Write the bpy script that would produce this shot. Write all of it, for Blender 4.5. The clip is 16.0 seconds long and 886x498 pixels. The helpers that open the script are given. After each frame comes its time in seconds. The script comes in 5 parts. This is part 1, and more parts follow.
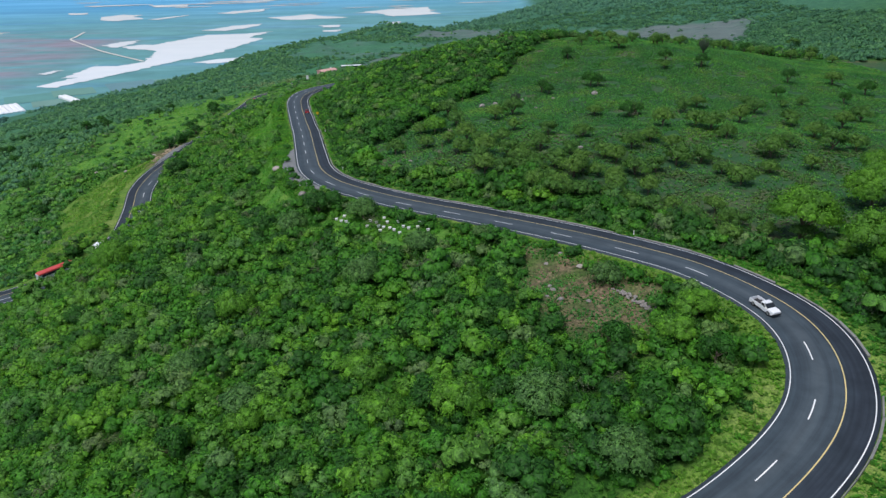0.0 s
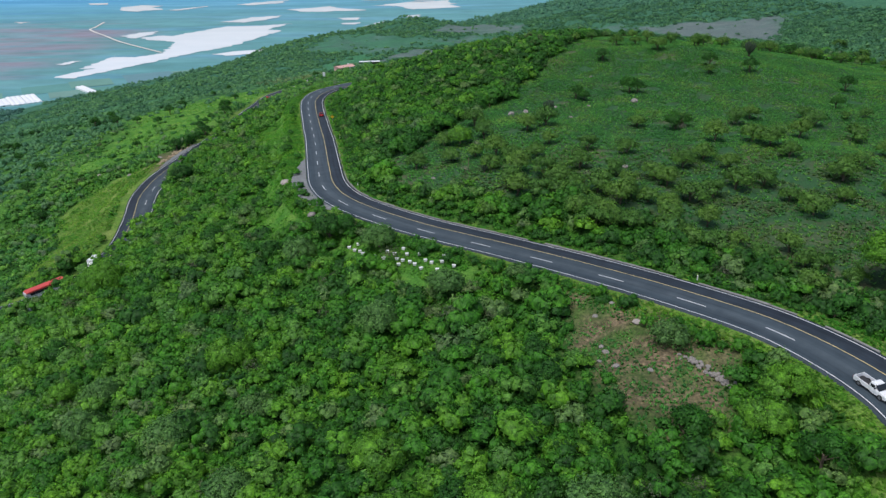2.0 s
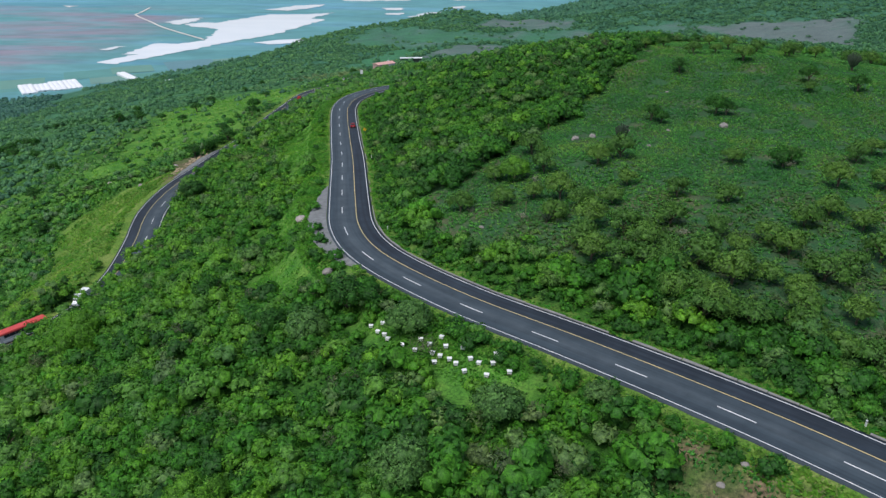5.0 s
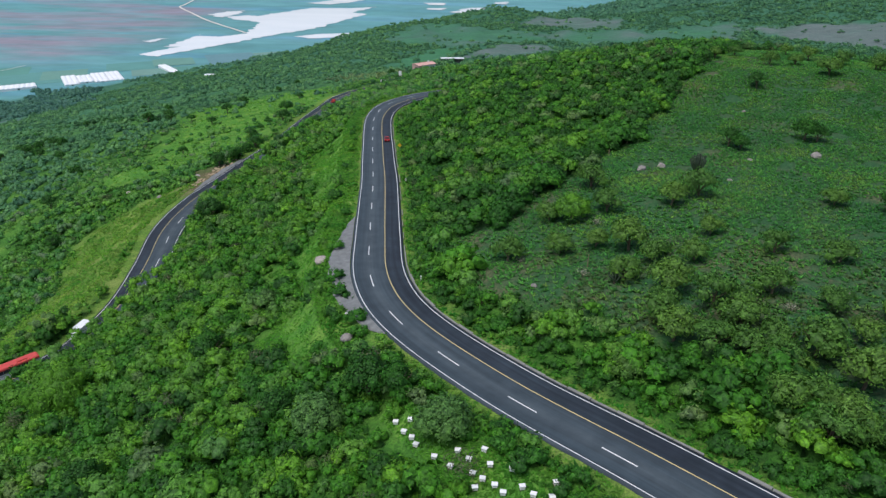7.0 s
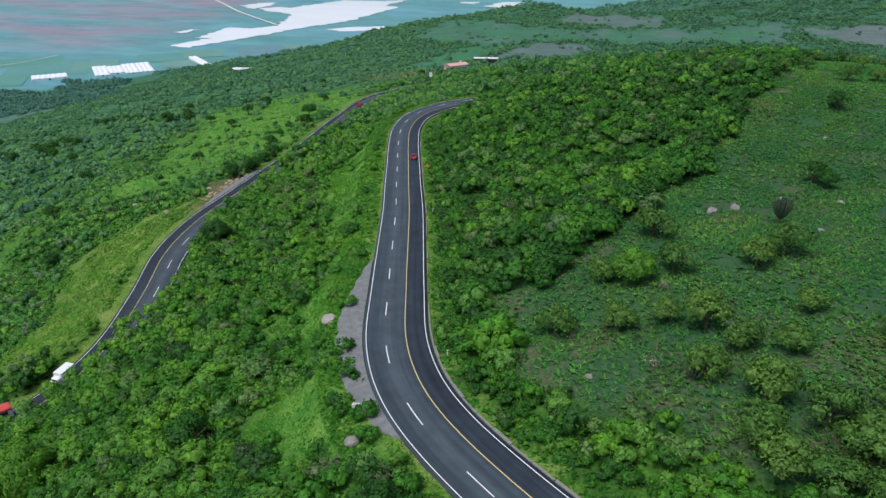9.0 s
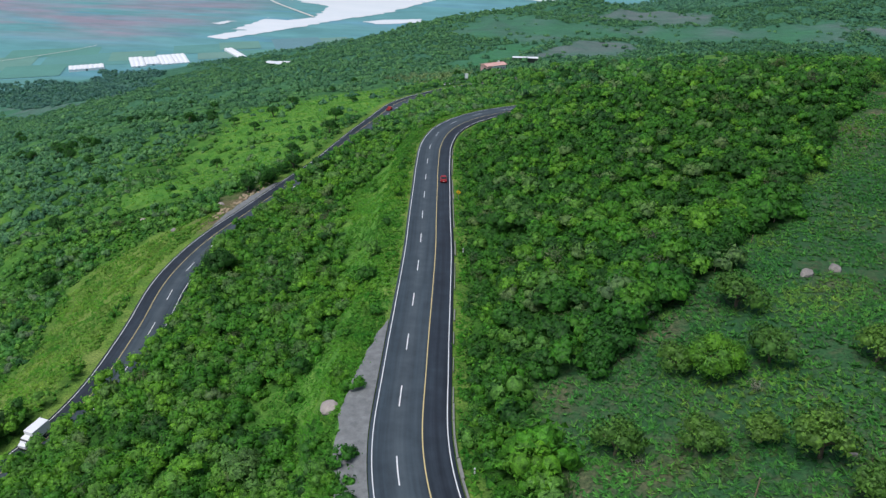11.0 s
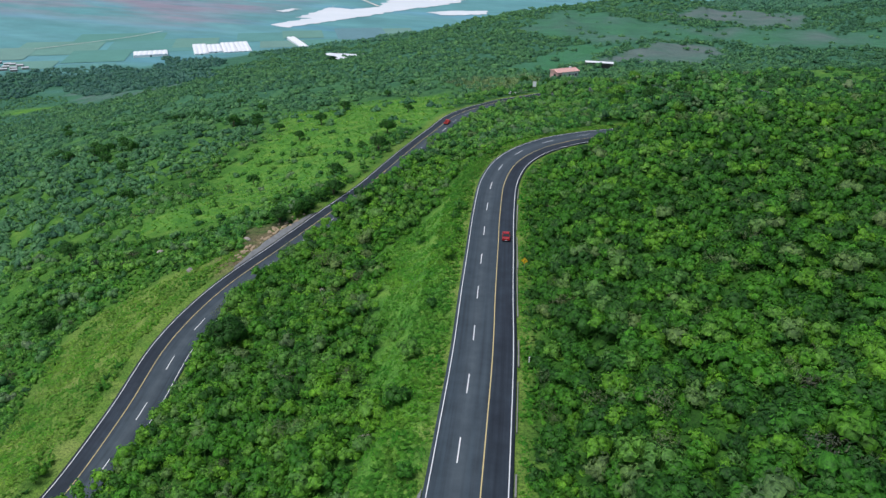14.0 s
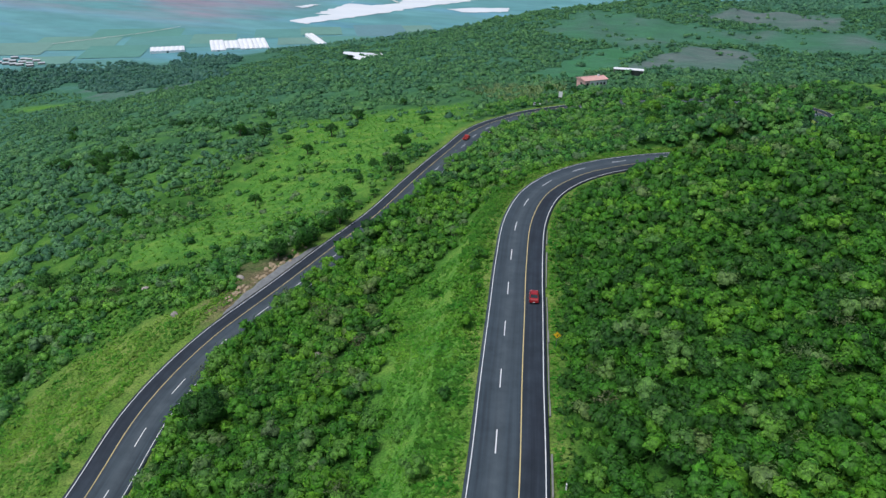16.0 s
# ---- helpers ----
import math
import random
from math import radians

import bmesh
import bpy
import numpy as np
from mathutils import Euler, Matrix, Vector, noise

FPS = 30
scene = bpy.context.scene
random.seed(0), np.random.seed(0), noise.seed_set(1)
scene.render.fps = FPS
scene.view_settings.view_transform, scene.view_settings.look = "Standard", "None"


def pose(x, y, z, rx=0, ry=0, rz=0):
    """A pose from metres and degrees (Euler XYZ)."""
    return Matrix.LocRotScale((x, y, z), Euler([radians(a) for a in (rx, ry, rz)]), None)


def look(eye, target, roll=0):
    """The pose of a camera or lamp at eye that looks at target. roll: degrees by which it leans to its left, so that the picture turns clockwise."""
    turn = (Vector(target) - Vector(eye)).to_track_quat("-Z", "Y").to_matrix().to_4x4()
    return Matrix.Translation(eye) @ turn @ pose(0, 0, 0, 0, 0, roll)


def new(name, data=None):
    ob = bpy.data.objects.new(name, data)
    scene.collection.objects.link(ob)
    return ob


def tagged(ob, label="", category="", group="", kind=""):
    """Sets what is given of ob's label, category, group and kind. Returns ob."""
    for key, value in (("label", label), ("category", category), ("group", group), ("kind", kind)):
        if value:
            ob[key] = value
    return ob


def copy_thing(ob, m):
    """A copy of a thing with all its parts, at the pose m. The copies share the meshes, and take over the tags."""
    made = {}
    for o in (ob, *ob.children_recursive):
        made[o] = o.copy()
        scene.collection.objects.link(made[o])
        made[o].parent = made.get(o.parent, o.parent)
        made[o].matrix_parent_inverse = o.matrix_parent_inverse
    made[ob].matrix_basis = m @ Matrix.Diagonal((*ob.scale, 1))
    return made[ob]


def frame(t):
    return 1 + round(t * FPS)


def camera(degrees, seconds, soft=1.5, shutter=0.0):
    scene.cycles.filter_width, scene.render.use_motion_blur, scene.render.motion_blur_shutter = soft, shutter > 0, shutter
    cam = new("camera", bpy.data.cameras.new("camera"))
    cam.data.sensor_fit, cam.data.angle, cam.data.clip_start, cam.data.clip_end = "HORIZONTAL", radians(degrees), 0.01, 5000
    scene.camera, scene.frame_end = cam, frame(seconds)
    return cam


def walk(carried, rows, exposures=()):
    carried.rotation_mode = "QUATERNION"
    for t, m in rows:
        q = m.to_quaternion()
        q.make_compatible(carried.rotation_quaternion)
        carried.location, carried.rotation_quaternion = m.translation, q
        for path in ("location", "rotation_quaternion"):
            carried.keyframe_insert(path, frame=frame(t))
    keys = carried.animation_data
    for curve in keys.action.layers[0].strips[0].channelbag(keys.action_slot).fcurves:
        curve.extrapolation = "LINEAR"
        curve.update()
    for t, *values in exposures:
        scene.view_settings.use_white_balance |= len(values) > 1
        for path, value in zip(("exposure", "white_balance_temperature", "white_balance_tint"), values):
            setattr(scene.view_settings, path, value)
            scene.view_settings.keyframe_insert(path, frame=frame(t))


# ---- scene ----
cam = camera(62.8, 16.0, soft=1.4)
PATH = [
    (0, (2.682, -1.887, 61.209), (2.641, -0.051, 60.416), -1.3),
    (0.5, (2.079, 3.595, 61.165), (2.026, 5.428, 60.367), -1.2),
    (1, (1.407, 9.21, 61.055), (1.344, 11.041, 60.253), -1.1),
    (1.5, (0.637, 15.064, 60.888), (0.564, 16.894, 60.083), -1.0),
    (2, (-0.101, 21.13, 60.716), (-0.185, 22.957, 59.908), -0.9),
    (2.5, (-0.815, 27.397, 60.588), (-0.911, 29.222, 59.777), -0.8),
    (3, (-1.483, 33.773, 60.521), (-1.592, 35.596, 59.705), -0.8),
    (3.2, (-1.769, 36.38, 60.496), (-1.884, 38.202, 59.68), -0.7),
    (5.3, (-5.056, 64.549, 59.5), (-5.256, 66.358, 58.67), -0.1),
    (5.5, (-5.459, 67.238, 59.468), (-5.672, 69.045, 58.638), -0.1),
    (6, (-6.598, 73.938, 59.37), (-6.836, 75.741, 58.537), -0.0),
    (6.5, (-7.711, 80.581, 59.333), (-7.97, 82.378, 58.495), 0.1),
    (7, (-8.8, 87.152, 59.312), (-9.078, 88.945, 58.471), 0.2),
    (7.5, (-9.994, 93.696, 59.299), (-10.291, 95.484, 58.454), 0.3),
    (8, (-11.277, 100.245, 59.273), (-11.591, 102.029, 58.424), 0.4),
    (8.5, (-12.573, 106.742, 59.28), (-12.906, 108.52, 58.427), 0.5),
    (9, (-13.932, 113.213, 59.297), (-14.282, 114.986, 58.439), 0.6),
    (9.2, (-14.459, 115.798, 59.294), (-14.817, 117.569, 58.435), 0.6),
    (11.3, (-19.97, 143.372, 58.816), (-20.423, 145.11, 57.936), 0.7),
    (11.5, (-20.656, 146.013, 58.803), (-21.121, 147.747, 57.922), 0.7),
    (12, (-22.555, 152.672, 58.769), (-23.043, 154.397, 57.883), 0.7),
    (12.5, (-24.461, 159.214, 58.74), (-24.972, 160.93, 57.849), 0.8),
    (13, (-26.385, 165.617, 58.71), (-26.919, 167.324, 57.814), 0.9),
    (13.5, (-28.332, 171.978, 58.686), (-28.888, 173.676, 57.787), 1.0),
    (14, (-30.386, 178.242, 58.684), (-30.964, 179.93, 57.78), 1.1),
    (14.5, (-32.611, 184.476, 58.699), (-33.207, 186.155, 57.79), 1.1),
    (15, (-34.839, 190.704, 58.766), (-35.449, 192.376, 57.855), 1.2),
    (15.5, (-36.999, 196.842, 58.817), (-37.616, 198.511, 57.904), 1.3),
    (16, (-39.138, 202.888, 58.879), (-39.758, 204.555, 57.963), 1.3),
]
walk(cam, [(t, look(eye, target, roll)) for t, eye, target, roll in PATH])

# ---- sky, sun and exposure ----
world = bpy.data.worlds.new("overcast_sky")
scene.world = world
world.use_nodes = True
wn, wl = world.node_tree.nodes, world.node_tree.links
sky = wn.new("ShaderNodeTexSky")
sky.sky_type = "NISHITA"
sky.sun_disc = False
sky.sun_elevation, sky.sun_rotation = radians(67), radians(217)
sky.air_density, sky.dust_density, sky.ozone_density = 1.0, 3.0, 1.0
wl.new(sky.outputs[0], wn["Background"].inputs[0])
wn["Background"].inputs[1].default_value = 0.122
sun = new("sun", bpy.data.lights.new("sun", "SUN"))
sun.data.energy, sun.data.angle, sun.data.color = 2.0, radians(26), (0.97, 0.99, 1.03)
sun.matrix_world = look((0, 0, 300), (45, 60, 120))
scene.view_settings.exposure = 0.1

# ---- the plan: one road with a hairpin, and the relief of the hillside ----
LANE = 3.2
UPPER = [(14.7, 51.1, -2.3),
         (35.1, 60.6, 0.2),
         (52.9, 77.2, 2.7),
         (57.8, 96.7, 4.9),
         (49.0, 115.8, 5.6),
         (35.9, 129.3, 5.2),
         (19.0, 144.5, 3.9),
         (4.6, 157.0, 2.3),
         (-12.6, 171.1, 0.9),
         (-28.7, 187.6, -0.2),
         (-37.0, 203.1, -1.3),
         (-42.4, 223.8, -3.0),
         (-47.9, 247.4, -4.7),
         (-52.9, 268.7, -6.3),
         (-58.1, 288.9, -7.9),
         (-63.3, 309.7, -9.2),
         (-68.5, 330.6, -10.3),
         (-73.1, 352.9, -11.2),
         (-73.4, 373.4, -12.0),
         (-66.6, 392.9, -12.8),
         (-52.9, 409.6, -13.7)]
BEND = [(-34, 424, -14.3), (-12, 438, -14.7), (2, 459, -15.0), (3, 482, -15.3), (-5, 506, -17.2), (-22, 525, -21.5), (-48, 540, -27.5), (-82, 543, -33.5)]
LOWER = [(-112.8, 525.9, -37.6),
         (-124.6, 504.3, -36.7),
         (-130.1, 481.1, -35.7),
         (-129.9, 456.2, -34.8),
         (-129.5, 432.3, -33.9),
         (-128.7, 407.8, -33.2),
         (-127.9, 383.1, -32.8),
         (-129.3, 359.0, -32.6),
         (-130.9, 334.6, -32.8),
         (-133.1, 308.9, -33.2),
         (-131.3, 285.8, -34.1),
         (-124.8, 263.2, -35.2),
         (-120.0, 238.2, -36.5),
         (-123.1, 214.9, -37.7),
         (-140.3, 197.2, -38.9),
         (-165, 186, -40.5),
         (-200, 178, -43)]


def glide(nodes, step):
    """A Catmull-Rom curve through the nodes, at even steps, with its tangents."""
    c = np.array(nodes, float)
    e = np.vstack([2 * c[0] - c[1], c, 2 * c[-1] - c[-2]])
    u = np.linspace(0, 1, 24, endpoint=False)[:, None]
    out = []
    for i in range(1, len(e) - 2):
        a, b, d, f = e[i - 1:i + 3]
        out.append(0.5 * (2 * b + (d - a) * u + (2 * a - 5 * b + 4 * d - f) * u * u + (3 * b - a - 3 * d + f) * u ** 3))
    p = np.vstack(out + [c[-1:]])
    s = np.r_[0, np.cumsum(np.linalg.norm(np.diff(p[:, :2], axis=0), axis=1))]
    q = np.arange(0, s[-1], step)
    p = np.stack([np.interp(q, s, p[:, i]) for i in range(3)], 1)
    for i, taps in ((0, 17), (1, 17), (2, 61)) if step == 1.0 else ():
        k = np.hanning(taps)
        k /= k.sum()
        e = taps // 2
        pad = np.r_[2 * p[0, i] - p[e:0:-1, i], p[:, i], 2 * p[-1, i] - p[-2:-e - 2:-1, i]]
        p[:, i] = np.convolve(pad, k, "valid")
    t = np.gradient(p[:, :2], axis=0)
    t /= np.linalg.norm(t, axis=1)[:, None]
    return p, t


LINE, TAN = glide([(-46, 24, -7.5), (-12, 38, -5.0)] + UPPER + BEND + LOWER, 1.0)
ease = np.clip((125 - LINE[:, 1]) / 30, 0, 1) * (LINE[:, 0] > -60)
WIDE = 1 + 0.12 * ease * ease * (3 - 2 * ease)
RIGHT = np.stack([TAN[:, 1], -TAN[:, 0]], 1)


def lane(o, lift=0.0, i=slice(None)):
    """Points of the road, o lane widths to the right of its yellow line."""
    p = LINE[i].copy()
    p[:, :2] += RIGHT[i] * (o * LANE * WIDE[i])[:, None]
    p[:, 2] += lift
    return p


RELIEF = np.array([
    (3, -34, -73, -116, -171, -247, -334, -417, -480, -525),
    (1, -28, -57, -84, -119, -179, -273, -358, -438, -540),
    (-1, -21, -40, -58, -80, -109, -195, -277, -400, -593),
    (-2, -13, -24, -41, -81, -59, -101, -178, -427, -680),
    (-3, -6, -10, -11, -10, -37, -61, -48, -446, -642),
    (-5, -1, 1, 1, 26, 21, -82, -46, -104, -292),
    (-7, -1, 6, 8, -9, -8, -55, -26, 76, 92),
    (-11, -4, 2, 6, 7, 15, 16, 53, 171, 305),
    (-14, -8, -1, 9, 26, 52, 97, 169, 279, 431),
], float)
PLAIN = -222.0
# single rises and dips of the slope: x, y, height, spread
KNOLLS = [(-98, 1150, 16, 45), (45, 265, -4.5, 36), (-196, 336, 7, 34), (-290, 430, 5, 55), (-8, 375, 5.5, 36), (-190, 412, -4, 24), (115, 336, 4, 36), (63, 161, -2.5, 22), (-455, 1020, -26, 110), (45, 570, 7, 45), (-400, 885, -16, 75), (64, 384, 3.6, 38), (20, 1190, -10, 75), (-235, 1020, 5, 70)]


def bump(t):
    t = np.abs(t)
    return np.where(t < 1, 2 / 3 - t * t + t ** 3 / 2, np.where(t < 2, (2 - t) ** 3 / 6, 0))


def hillside(x, y):
    """The broad form of the land: a cubic spline over a fan of coarse heights, down to the plain."""
    nu, nv = RELIEF.shape
    v = np.log(np.clip(y + 180, 91, 3100))
    u = np.clip(x / np.exp(v), -1.2, 0.85)
    bu = bump((u + 1.3) / 2.2 * (nu - 1) - np.arange(nu)[:, None])
    bv = bump((v - math.log(90)) / (math.log(3200) - math.log(90)) * (nv - 1) - np.arange(nv)[:, None])
    z = np.einsum("in,jn,ij->n", bu, bv, RELIEF) / (bu.sum(0) * bv.sum(0))
    for kx, ky, rise, spread_m in KNOLLS:
        z = z + rise * np.exp(-((x - kx) ** 2 + (y - ky) ** 2) / (2 * spread_m ** 2))
    return PLAIN + 12 * np.logaddexp(0, (z - PLAIN) / 12)


def waves(x, y, size, seed):
    """Smooth uneven relief between -1 and 1, of about that size."""
    r = np.random.RandomState(seed)
    z = 0
    for k in range(7):
        a, f, p = r.uniform(0, 6.3), r.uniform(0.6, 1.7) * 6.28 / size, r.uniform(0, 6.3)
        z = z + np.sin((x * math.cos(a) + y * math.sin(a)) * f + p + 1.3 * np.sin((y * math.cos(a) - x * math.sin(a)) * f * 0.6 + p * 2))
    return z / 4.2


def by_road(x, y):
    """Distance from the yellow line, its side (right is plus) and the road's height there."""
    d, j = np.full(len(x), 1e9), np.zeros(len(x), int)
    for k in range(0, len(LINE), 3):
        e = (x - LINE[k, 0]) ** 2 + (y - LINE[k, 1]) ** 2
        m = e < d
        d[m], j[m] = e[m], k
    side = (x - LINE[j, 0]) * RIGHT[j, 0] + (y - LINE[j, 1]) * RIGHT[j, 1]
    return np.sqrt(d), side, LINE[j, 2], j


def inside(x, y, poly, soft):
    """1 inside the polygon, 0 outside, with an uneven border about that soft."""
    p = np.array(poly, float)
    odd, dist = np.zeros(len(x), bool), np.full(len(x), 1e9)
    for (ax, ay), (bx, by) in zip(p, np.roll(p, -1, 0)):
        cross = ((ay > y) != (by > y)) & (x < (bx - ax) * (y - ay) / ((by - ay) or 1e-9) + ax)
        odd ^= cross
        t = np.clip(((x - ax) * (bx - ax) + (y - ay) * (by - ay)) / ((bx - ax) ** 2 + (by - ay) ** 2), 0, 1)
        dist = np.minimum(dist, np.hypot(x - ax - t * (bx - ax), y - ay - t * (by - ay)))
    d = np.where(odd, dist, -dist) + soft * 0.7 * waves(x, y, soft * 6, 5)
    return np.clip(0.5 + d / soft, 0, 1)


def smooth(a, b, t):
    t = np.clip((t - a) / (b - a), 0, 1)
    return t * t * (3 - 2 * t)


def ground_z(x, y):
    x, y = np.atleast_1d(np.asarray(x, float)), np.atleast_1d(np.asarray(y, float))
    d, side, rz, _ = by_road(x, y)
    far = smooth(400, 1200, y)
    z = hillside(x, y) + (0.9 + 3 * far) * waves(x, y, 55 + 0 * x, 1) * smooth(-215, -190, hillside(x, y))
    mid = np.abs(side + LANE * 0.5)
    edge = np.where(d < 14, np.maximum(mid, d - 2), d)
    edge = edge - 7 * inside(x, y, SHOULDER, 2)
    cut = (x < -95) & (side < 0) & (y > 190)
    w = np.where(cut, smooth(6.8, 11.5, edge), smooth(7.0, 19, edge))
    z = (rz - 0.28) * (1 - w) + z * w
    z = z + 0.6 * inside(x, y, VERGE, 6) * waves(x, y, 12, 9) * smooth(9, 12, edge)
    shore = inside(x, y, POND, 30)
    z = z * (1 - shore) - 143.5 * shore
    return z


# zones of the plan, in metres
CROP = [(-34, 208), (-18, 226), (-3, 249), (13, 278), (32, 328), (62, 400), (140, 394), (240, 362), (240, 150), (130, 140), (90, 141), (68, 132), (52, 124), (40, 134), (15, 154), (-5, 170), (-25, 190)]
CUT = [(-137, 312), (-135, 325), (-134, 346), (-139, 353), (-147, 340), (-143, 320)]
BARE = [(12, 135), (22, 130), (33, 119), (38, 106), (35, 96), (22, 94), (17, 108), (14, 121)]
SHOULDER = [(-53, 236), (-50.7, 215), (-48.5, 204), (-46, 196), (-40.5, 187), (-32, 179), (-30, 184), (-40, 202), (-46, 222)]
STRIP = [(-84, 373), (-82, 360), (-77, 337), (-69, 306), (-62, 278), (-54, 248), (-50, 234), (-46, 205), (-52, 200), (-55, 215), (-60, 232), (-66, 250), (-71, 266), (-77, 282), (-85, 298), (-91, 313), (-92, 328), (-87, 342), (-89, 368)]
LUSH = [(-53, 234), (-50.5, 212), (-48.5, 200), (-42.5, 188.5), (-36, 180), (-43, 176), (-53, 181), (-57, 190), (-58, 204), (-66, 215), (-66, 226), (-61, 234)]
CLEARING = [(-29, 164), (-22, 165), (-6, 153), (0, 147), (-4, 142), (-12, 146), (-22, 155)]
MEADOW = [(-157, 553), (-180, 539), (-209, 534), (-244, 522), (-219, 469), (-209, 424), (-203, 401), (-201, 378), (-188, 346), (-166, 342), (-155, 355), (-147, 380), (-145, 406), (-143, 440), (-140, 495)]
VERGE = [(-150, 215), (-129, 235), (-131, 262), (-137, 285), (-138, 312), (-140, 330), (-152, 316), (-168, 302), (-165, 285), (-152, 262), (-150, 240)]
PASTURE = [(8, 505), (22, 496), (60, 505), (105, 560), (105, 680), (60, 690), (24, 620), (8, 545)]
WOOD = [(-1085, 1000), (-1015, 1065), (-950, 1120), (-850, 1115), (-885, 1210), (-770, 1180), (-590, 930), (-560, 850), (-704, 880), (-900, 980), (-916, 915), (-975, 890), (-1090, 850), (-1180, 930)]
WATER_MEADOW = [(-890, 852), (-820, 884), (-780, 862), (-830, 846)]
POND = [(-488, 1030), (-446, 996), (-428, 1018), (-438, 1044), (-464, 1038)]
DRY = [(-132, 545), (-112, 556), (-114, 600), (-150, 612), (-176, 596), (-150, 566)]
FIELDS = [([(-199, 870), (-182, 1036), (-131, 994), (-88, 947), (-39, 913), (44, 942), (127, 958), (192, 990), (164, 850), (113, 867), (14, 844), (-42, 854), (-95, 809), (-129, 810)], 0.42),
          ([(-87, 1010), (-28, 1113), (72, 1083), (64, 982), (30, 945), (-26, 981)], 0.85),
          ([(-150, 645), (-140, 720), (-119, 815), (-94, 798), (-104, 702), (-118, 640)], 0.05),
          ([(-98, 690), (-72, 810), (-12, 827), (-25, 705), (-70, 690)], 0.8),
          ([(-876, 962), (-767, 875), (-662, 812), (-603, 800), (-560, 792), (-560, 860), (-597, 885), (-673, 920), (-705, 925), (-782, 976)], 0.6),
          ([(187, 939), (254, 950), (365, 921), (312, 798), (266, 691), (233, 814)], 1.0)]


def zones(x, y):
    d, side, _, _ = by_road(x, y)
    z = dict(d=d, side=side)
    z["crop"] = inside(x, y, CROP, 5) * smooth(12.0, 15.5, d + 2.0 * waves(x, y, 17, 64) - 7 * smooth(195, 175, y) - 3 * smooth(150, 140, y))
    z["bare"] = np.maximum(inside(x, y, BARE, 3), inside(x, y, CUT, 3))
    z["grass"] = np.maximum.reduce([inside(x, y, p, s) for p, s in ((STRIP, 6), (MEADOW, 16), (CLEARING, 6), (LUSH, 9), (WATER_MEADOW, 8))])
    low = x < -95
    wob = waves(x, y, 14, 8)
    left = 1 - smooth(7.6, 9.4, d + 1.2 * wob - 2.0 * (y > 330) * ~low - 1.4 * (y < 150) * ~low - 1.2 * (y < 128) * ~low + 0.8 * low)
    right = 1 - smooth(4.9, 6.3, d + 0.7 * wob - 2.2 * (y < 122) - 1.0 * low)
    z["verge"] = np.maximum(inside(x, y, VERGE, 6), np.where(side < 0, left, right))
    z["field"] = np.maximum.reduce([inside(x, y, p, 8) for p, _ in FIELDS])
    z["grass"] = np.maximum(z["grass"], inside(x, y, PASTURE, 8) * 0.6)
    return z


# ---- materials ----
def mat(name, rough=0.8, metal=0.0, spec=0.3):
    m = bpy.data.materials.new(name)
    m.use_nodes = True
    b = m.node_tree.nodes["Principled BSDF"]
    b.inputs["Roughness"].default_value, b.inputs["Metallic"].default_value = rough, metal
    b.inputs["Specular IOR Level"].default_value = spec
    return m, m.node_tree.nodes, m.node_tree.links, b


def tex_noise(n, l, scale, detail=6, rough=0.6, where=None, stretch=None):
    t = n.new("ShaderNodeTexNoise")
    t.inputs["Scale"].default_value, t.inputs["Detail"].default_value, t.inputs["Roughness"].default_value = scale, detail, rough
    co = where or n.new("ShaderNodeTexCoord").outputs["Object"]
    if stretch:
        mp = n.new("ShaderNodeMapping")
        mp.inputs["Scale"].default_value = stretch
        l.new(co, mp.inputs[0])
        co = mp.outputs[0]
    l.new(co, t.inputs["Vector"])
    return t.outputs["Fac"]


def ramp(n, l, fac, stops):
    r = n.new("ShaderNodeValToRGB")
    e = r.color_ramp.elements
    while len(e) < len(stops):
        e.new(0.5)
    for el, (p, c) in zip(e, stops):
        el.position, el.color = p, (*c, 1)
    l.new(fac, r.inputs[0])
    return r.outputs[0]


def mix(n, l, fac, a, b, kind="MIX"):
    m = n.new("ShaderNodeMix")
    m.data_type, m.blend_type = "RGBA", kind
    for sock, v in ((m.inputs[0], fac), (m.inputs[6], a), (m.inputs[7], b)):
        if isinstance(v, (int, float)):
            sock.default_value = v
        elif isinstance(v, tuple):
            sock.default_value = (*v, 1)
        else:
            l.new(v, sock)
    return m.outputs[2]


def attr(n, name):
    a = n.new("ShaderNodeAttribute")
    a.attribute_name = name
    return a


def math_node(n, l, op, a, b=0.0, clamp=False):
    m = n.new("ShaderNodeMath")
    m.operation, m.use_clamp = op, clamp
    for sock, v in zip(m.inputs, (a, b)):
        if isinstance(v, (int, float)):
            sock.default_value = v
        else:
            l.new(v, sock)
    return m.outputs[0]


def relief(n, l, b, height, strength, distance):
    k = n.new("ShaderNodeBump")
    k.inputs["Strength"].default_value, k.inputs["Distance"].default_value = strength, distance
    l.new(height, k.inputs["Height"])
    l.new(k.outputs[0], b.inputs["Normal"])


